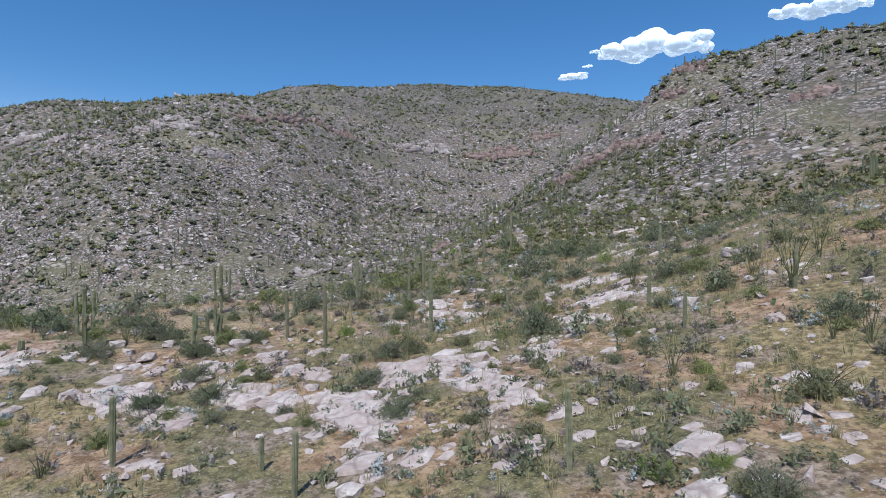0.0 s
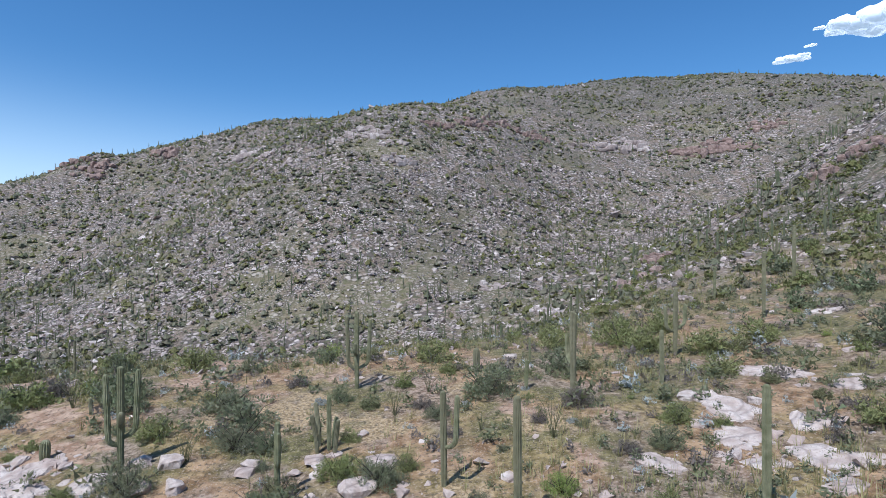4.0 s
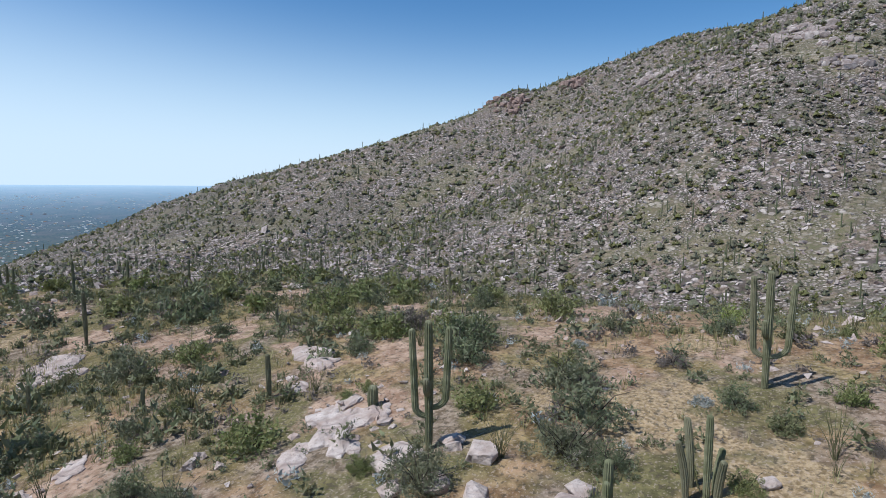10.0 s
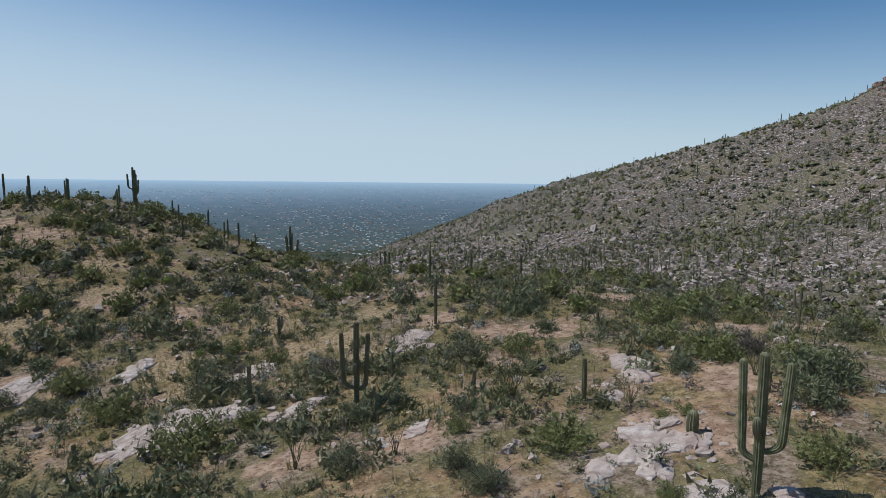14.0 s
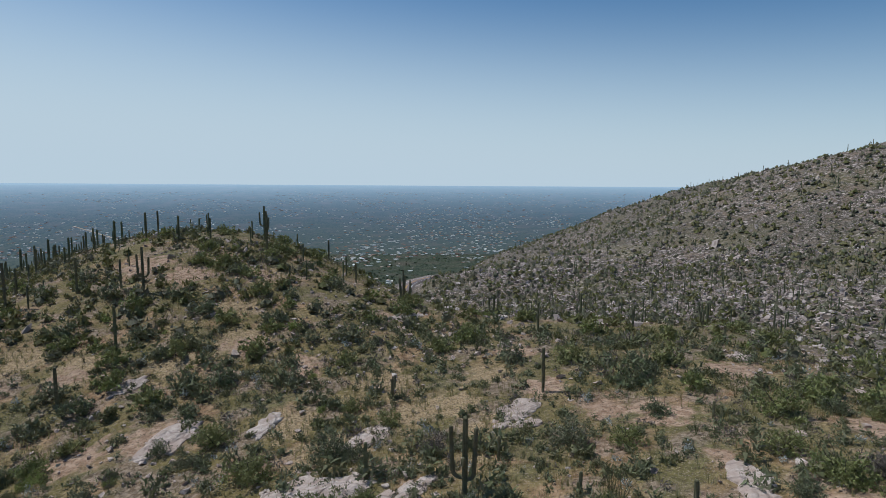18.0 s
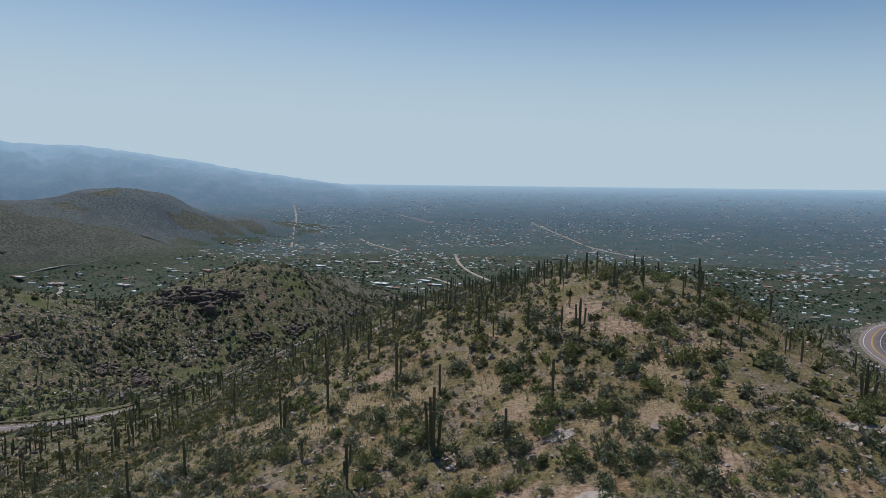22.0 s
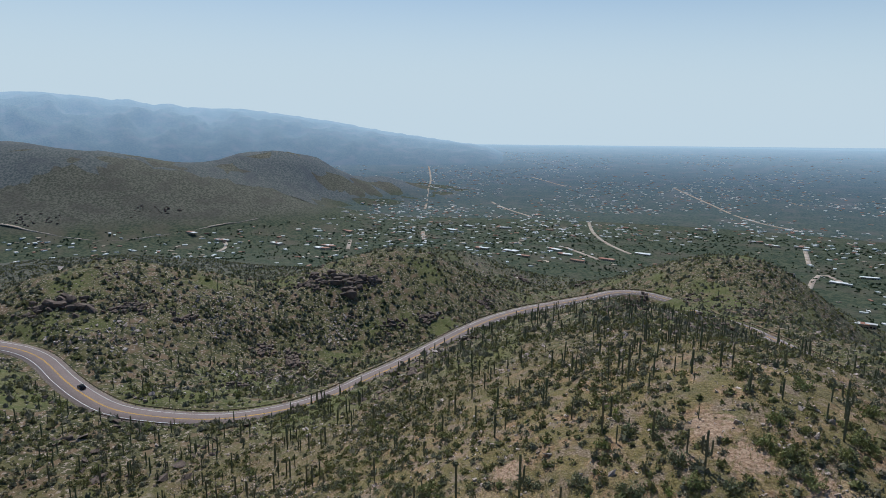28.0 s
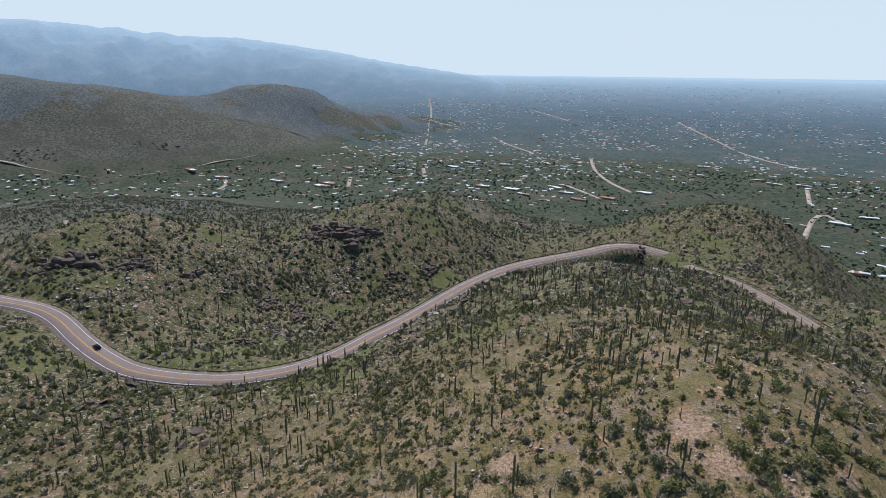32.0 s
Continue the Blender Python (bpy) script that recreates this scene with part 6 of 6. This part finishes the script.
# ---- valley ----
def house(x, y, length):
    body = thing("house", x, y, 0.3, 1.0, rng.uniform(-0.3, 0.3))
    d, h = length * rng.uniform(0.4, 0.6), rng.uniform(3.5, 5)
    for k in range(3):
        w, t = length * rng.uniform(0.35, 0.6), d * rng.uniform(0.5, 0.9)
        u, v = (k - 1) * length * 0.3, rng.uniform(-0.2, 0.2) * d
        bm = bmesh.new()
        bmesh.ops.create_cube(bm, size=1, matrix=Matrix.LocRotScale((u, v, h * 0.5), None, (w, t, h)))
        me = bpy.data.meshes.new("wall")
        bm.to_mesh(me)
        me.materials.append(STUCCO)
        wall = part("wall", me, body)
        bm.clear()
        bmesh.ops.create_cube(bm, size=1, matrix=Matrix.LocRotScale((u, v, h + 0.25 + 0.03 * k), None, (w + 0.8, t + 0.8, 0.5)))
        me = bpy.data.meshes.new("roof")
        bm.to_mesh(me)
        me.materials.append(ROOF_WHITE if rng.uniform() < 0.65 else ROOF_RED)
        part("roof", me, body)
        bm.clear()
        for s in (-0.3, 0.0, 0.3):
            bmesh.ops.create_cube(bm, size=1, matrix=Matrix.LocRotScale((u + s * w, v - t / 2, 1.6), None, (1.4, 0.1, 1.3)))
        me = bpy.data.meshes.new("window")
        bm.to_mesh(me)
        bm.free()
        me.materials.append(CAR_GLASS)
        part("window", me, wall)
    return tagged(body, "low flat-roofed desert house among trees", "house", "houses")


for x, y, length in HOUSES_ALL:
    house(x, y, min(max(length, 14), 34))


def box_model(roof):
    h = 2.8 / 18
    c = np.array([(-0.5, -0.25, 0), (0.5, -0.25, 0), (0.5, 0.25, 0), (-0.5, 0.25, 0)])
    wing = np.array([(-0.1, 0.2, 0), (0.25, 0.2, 0), (0.25, 0.55, 0), (-0.1, 0.55, 0)])
    co = np.concatenate([c, c + [0, 0, h], wing, wing + [0, 0, h * 0.9]] if roof else [c, c + [0, 0, h]])
    f = []
    for b in ((0, 8) if roof else (0,)):
        f += [(b + i, b + (i + 1) % 4, b + 4 + (i + 1) % 4, b + 4 + i) for i in range(4)] + [(b + 4, b + 5, b + 6, b + 7)]
    return co, np.array(f)


r, a = 950 + 3500 * rng.uniform(size=25000) ** 0.75, np.radians(rng.uniform(-62, 78, 25000))
x, y = -np.sin(a) * r, np.cos(a) * r
low = (on_ground(x, y) < -225 + np.clip((r - 2500) / 2350, 0, 1) ** 1.15 * 222) & (rng.uniform(size=len(x)) < np.clip(0.5 + rough(x, y, 260, 97, 2) * 0.8, 0.05, 1) * np.clip((r - 800) / 1300, 0.4, 1))
x, y, r = x[low], y[low], r[low]
cut = rng.uniform(size=len(x))
for lo, hi, m, words in ((0, 0.6, ROOF_WHITE, "white flat roofs of a scattered suburb"), (0.6, 0.8, ROOF_RED, "reddish tiled roofs of a scattered suburb"), (0.8, 1, STUCCO, "tan stucco houses of a scattered suburb")):
    s = (cut >= lo) & (cut < hi)
    tagged(strew("suburb", [box_model(0)], x[s], y[s], rng.uniform(8, 15, s.sum()), m, 0.02, lift=np.where(r[s] > 2050, 1.4, 0.0)), words, "houses", kind="stuff")
for line in TRACKS:
    p = dense([(a, b, 0.0) for a, b in line], 12.0)
    p[:, 2] = height(p[:, 0], p[:, 1]) + np.where(np.hypot(p[:, 0], p[:, 1]) > 2040, 2.4, 0.6)
    tagged(new("dirt_road", slab_strip("dirt_road", p, 5.0, 0.0, 1.5, TRACK)), "pale dirt road through the valley scrub", "road", kind="structure")
r, a = 620 + 1350 * rng.uniform(size=22000) ** 0.8, np.radians(rng.uniform(-62, 80, 22000))
x, y = -np.sin(a) * r, np.cos(a) * r
s = (on_ground(x, y) < -222) & (rng.uniform(size=len(x)) < np.clip(0.5 + rough(x, y, 160, 101, 3) * 0.7, 0.03, 1))
x, y = x[s], y[s]
tagged(strew("valley_trees", [leaves(7, 1.0, 0.8, 0.8, 3, 0.0, 0.6, True) for k in range(6)], x, y, rng.uniform(2.2, 5.5, len(x)), TREES_FAR), "dark green mesquite trees across the valley floor", "trees", kind="stuff")

# ---- far side of the valley ----
turns = np.radians(np.linspace(-180, 180, 361))
rows = []
for k, r in enumerate(np.linspace(2050, 7000, 60)):
    x, y = np.sin(turns) * r, np.cos(turns) * r
    rows.append(np.stack([x, y, height(x, y) + (1.4 + 0.05 * k if k else -2.0)], -1))
co = np.array(rows).reshape(-1, 3)
i = (np.arange(59)[:, None] * 361 + np.arange(360)[None]).ravel()
tagged(new("backdrop", mesh_of("backdrop", co, np.stack([i + 361, i + 362, i + 1, i], -1), HORIZON_HAZE, True)), "far valley floor backdrop with haze painted in as a glow", "valley", kind="structure")

# ---- far range ----
bear = np.array([c[0] for c in CREST_ALL] + [33.0, 31.0, 29.0])
rise = np.array([c[1] for c in CREST_ALL] + [-0.72, -1.0, -1.4])
az = np.linspace(100, bear.min(), 330)
crest = np.interp(-az, -bear, rise, left=rise[0] + 0.2, right=-0.7)
crest = crest + 0.05 * lattice(az * 2.0, az * 0, 7)
taper = step(bear.min() - 1, bear.min() + 2, az)
rows = []
for k, q in enumerate(np.linspace(0, 1, 26)):
    r = 3700 + 1000 * q
    x, y = -np.sin(np.radians(az)) * r, np.cos(np.radians(az)) * r
    low = height(x, y) - 6
    top = low + (36 + 4700 * np.tan(np.radians(crest)) - low) * taper
    spur = 1 + 0.35 * rough(az * 40, az * 0 + r * 0.4, 70, 113, 3) * q * (1 - q) * 2
    z = low + np.maximum(top - low, 0) * np.clip(q ** 0.85 * spur, 0, 1.0 if q < 1 else 1.0)
    rows.append(np.stack([x, y, np.where(q >= 1, np.maximum(top, low), np.minimum(z, np.maximum(top, low)))], -1))
co = np.array(rows).reshape(-1, 3)
n = len(az)
i = (np.arange(25)[:, None] * n + np.arange(n - 1)[None]).ravel()
tagged(new("backdrop", mesh_of("backdrop", co, np.stack([i, i + 1, i + 1 + n, i + n], -1), RANGE_HAZE, True)), "long mountain range backdrop turned blue by painted haze glow", "mountains", kind="structure")


# ---- clouds ----
def cloud(x, y, z, width):
    bm = bmesh.new()
    n = 26
    for k in range(n):
        u = rng.uniform(-0.5, 0.5)
        s = width * (0.05 + 0.1 * (1 - abs(u) * 1.7) * rng.uniform(0.6, 1))
        c = Vector((rng.normal() * 0.08 * width, u * width, abs(rng.normal()) * 0.07 * width * (1 - abs(u))))
        bmesh.ops.create_icosphere(bm, subdivisions=2, radius=1, matrix=Matrix.LocRotScale(c, None, (s * 1.2, s * 1.3, s * 0.75)))
    for v in bm.verts:
        v.co += v.normal * noise.fractal(v.co * (9 / width), 1.0, 2.0, 4) * width * 0.022
    me = bpy.data.meshes.new("cloud")
    bm.to_mesh(me)
    bm.free()
    me.polygons.foreach_set("use_smooth", [True] * len(me.polygons))
    me.materials.append(CLOUD)
    ob = new("cloud", me)
    ob.matrix_world = Matrix.LocRotScale((x, y, z), Euler((0, 0, math.atan2(y, x))), None)
    return tagged(ob, "small white fair-weather cloud in the blue sky", "cloud", "clouds")


for x, y, z, w in CLOUDS_ALL:
    cloud(x, y, z, w)
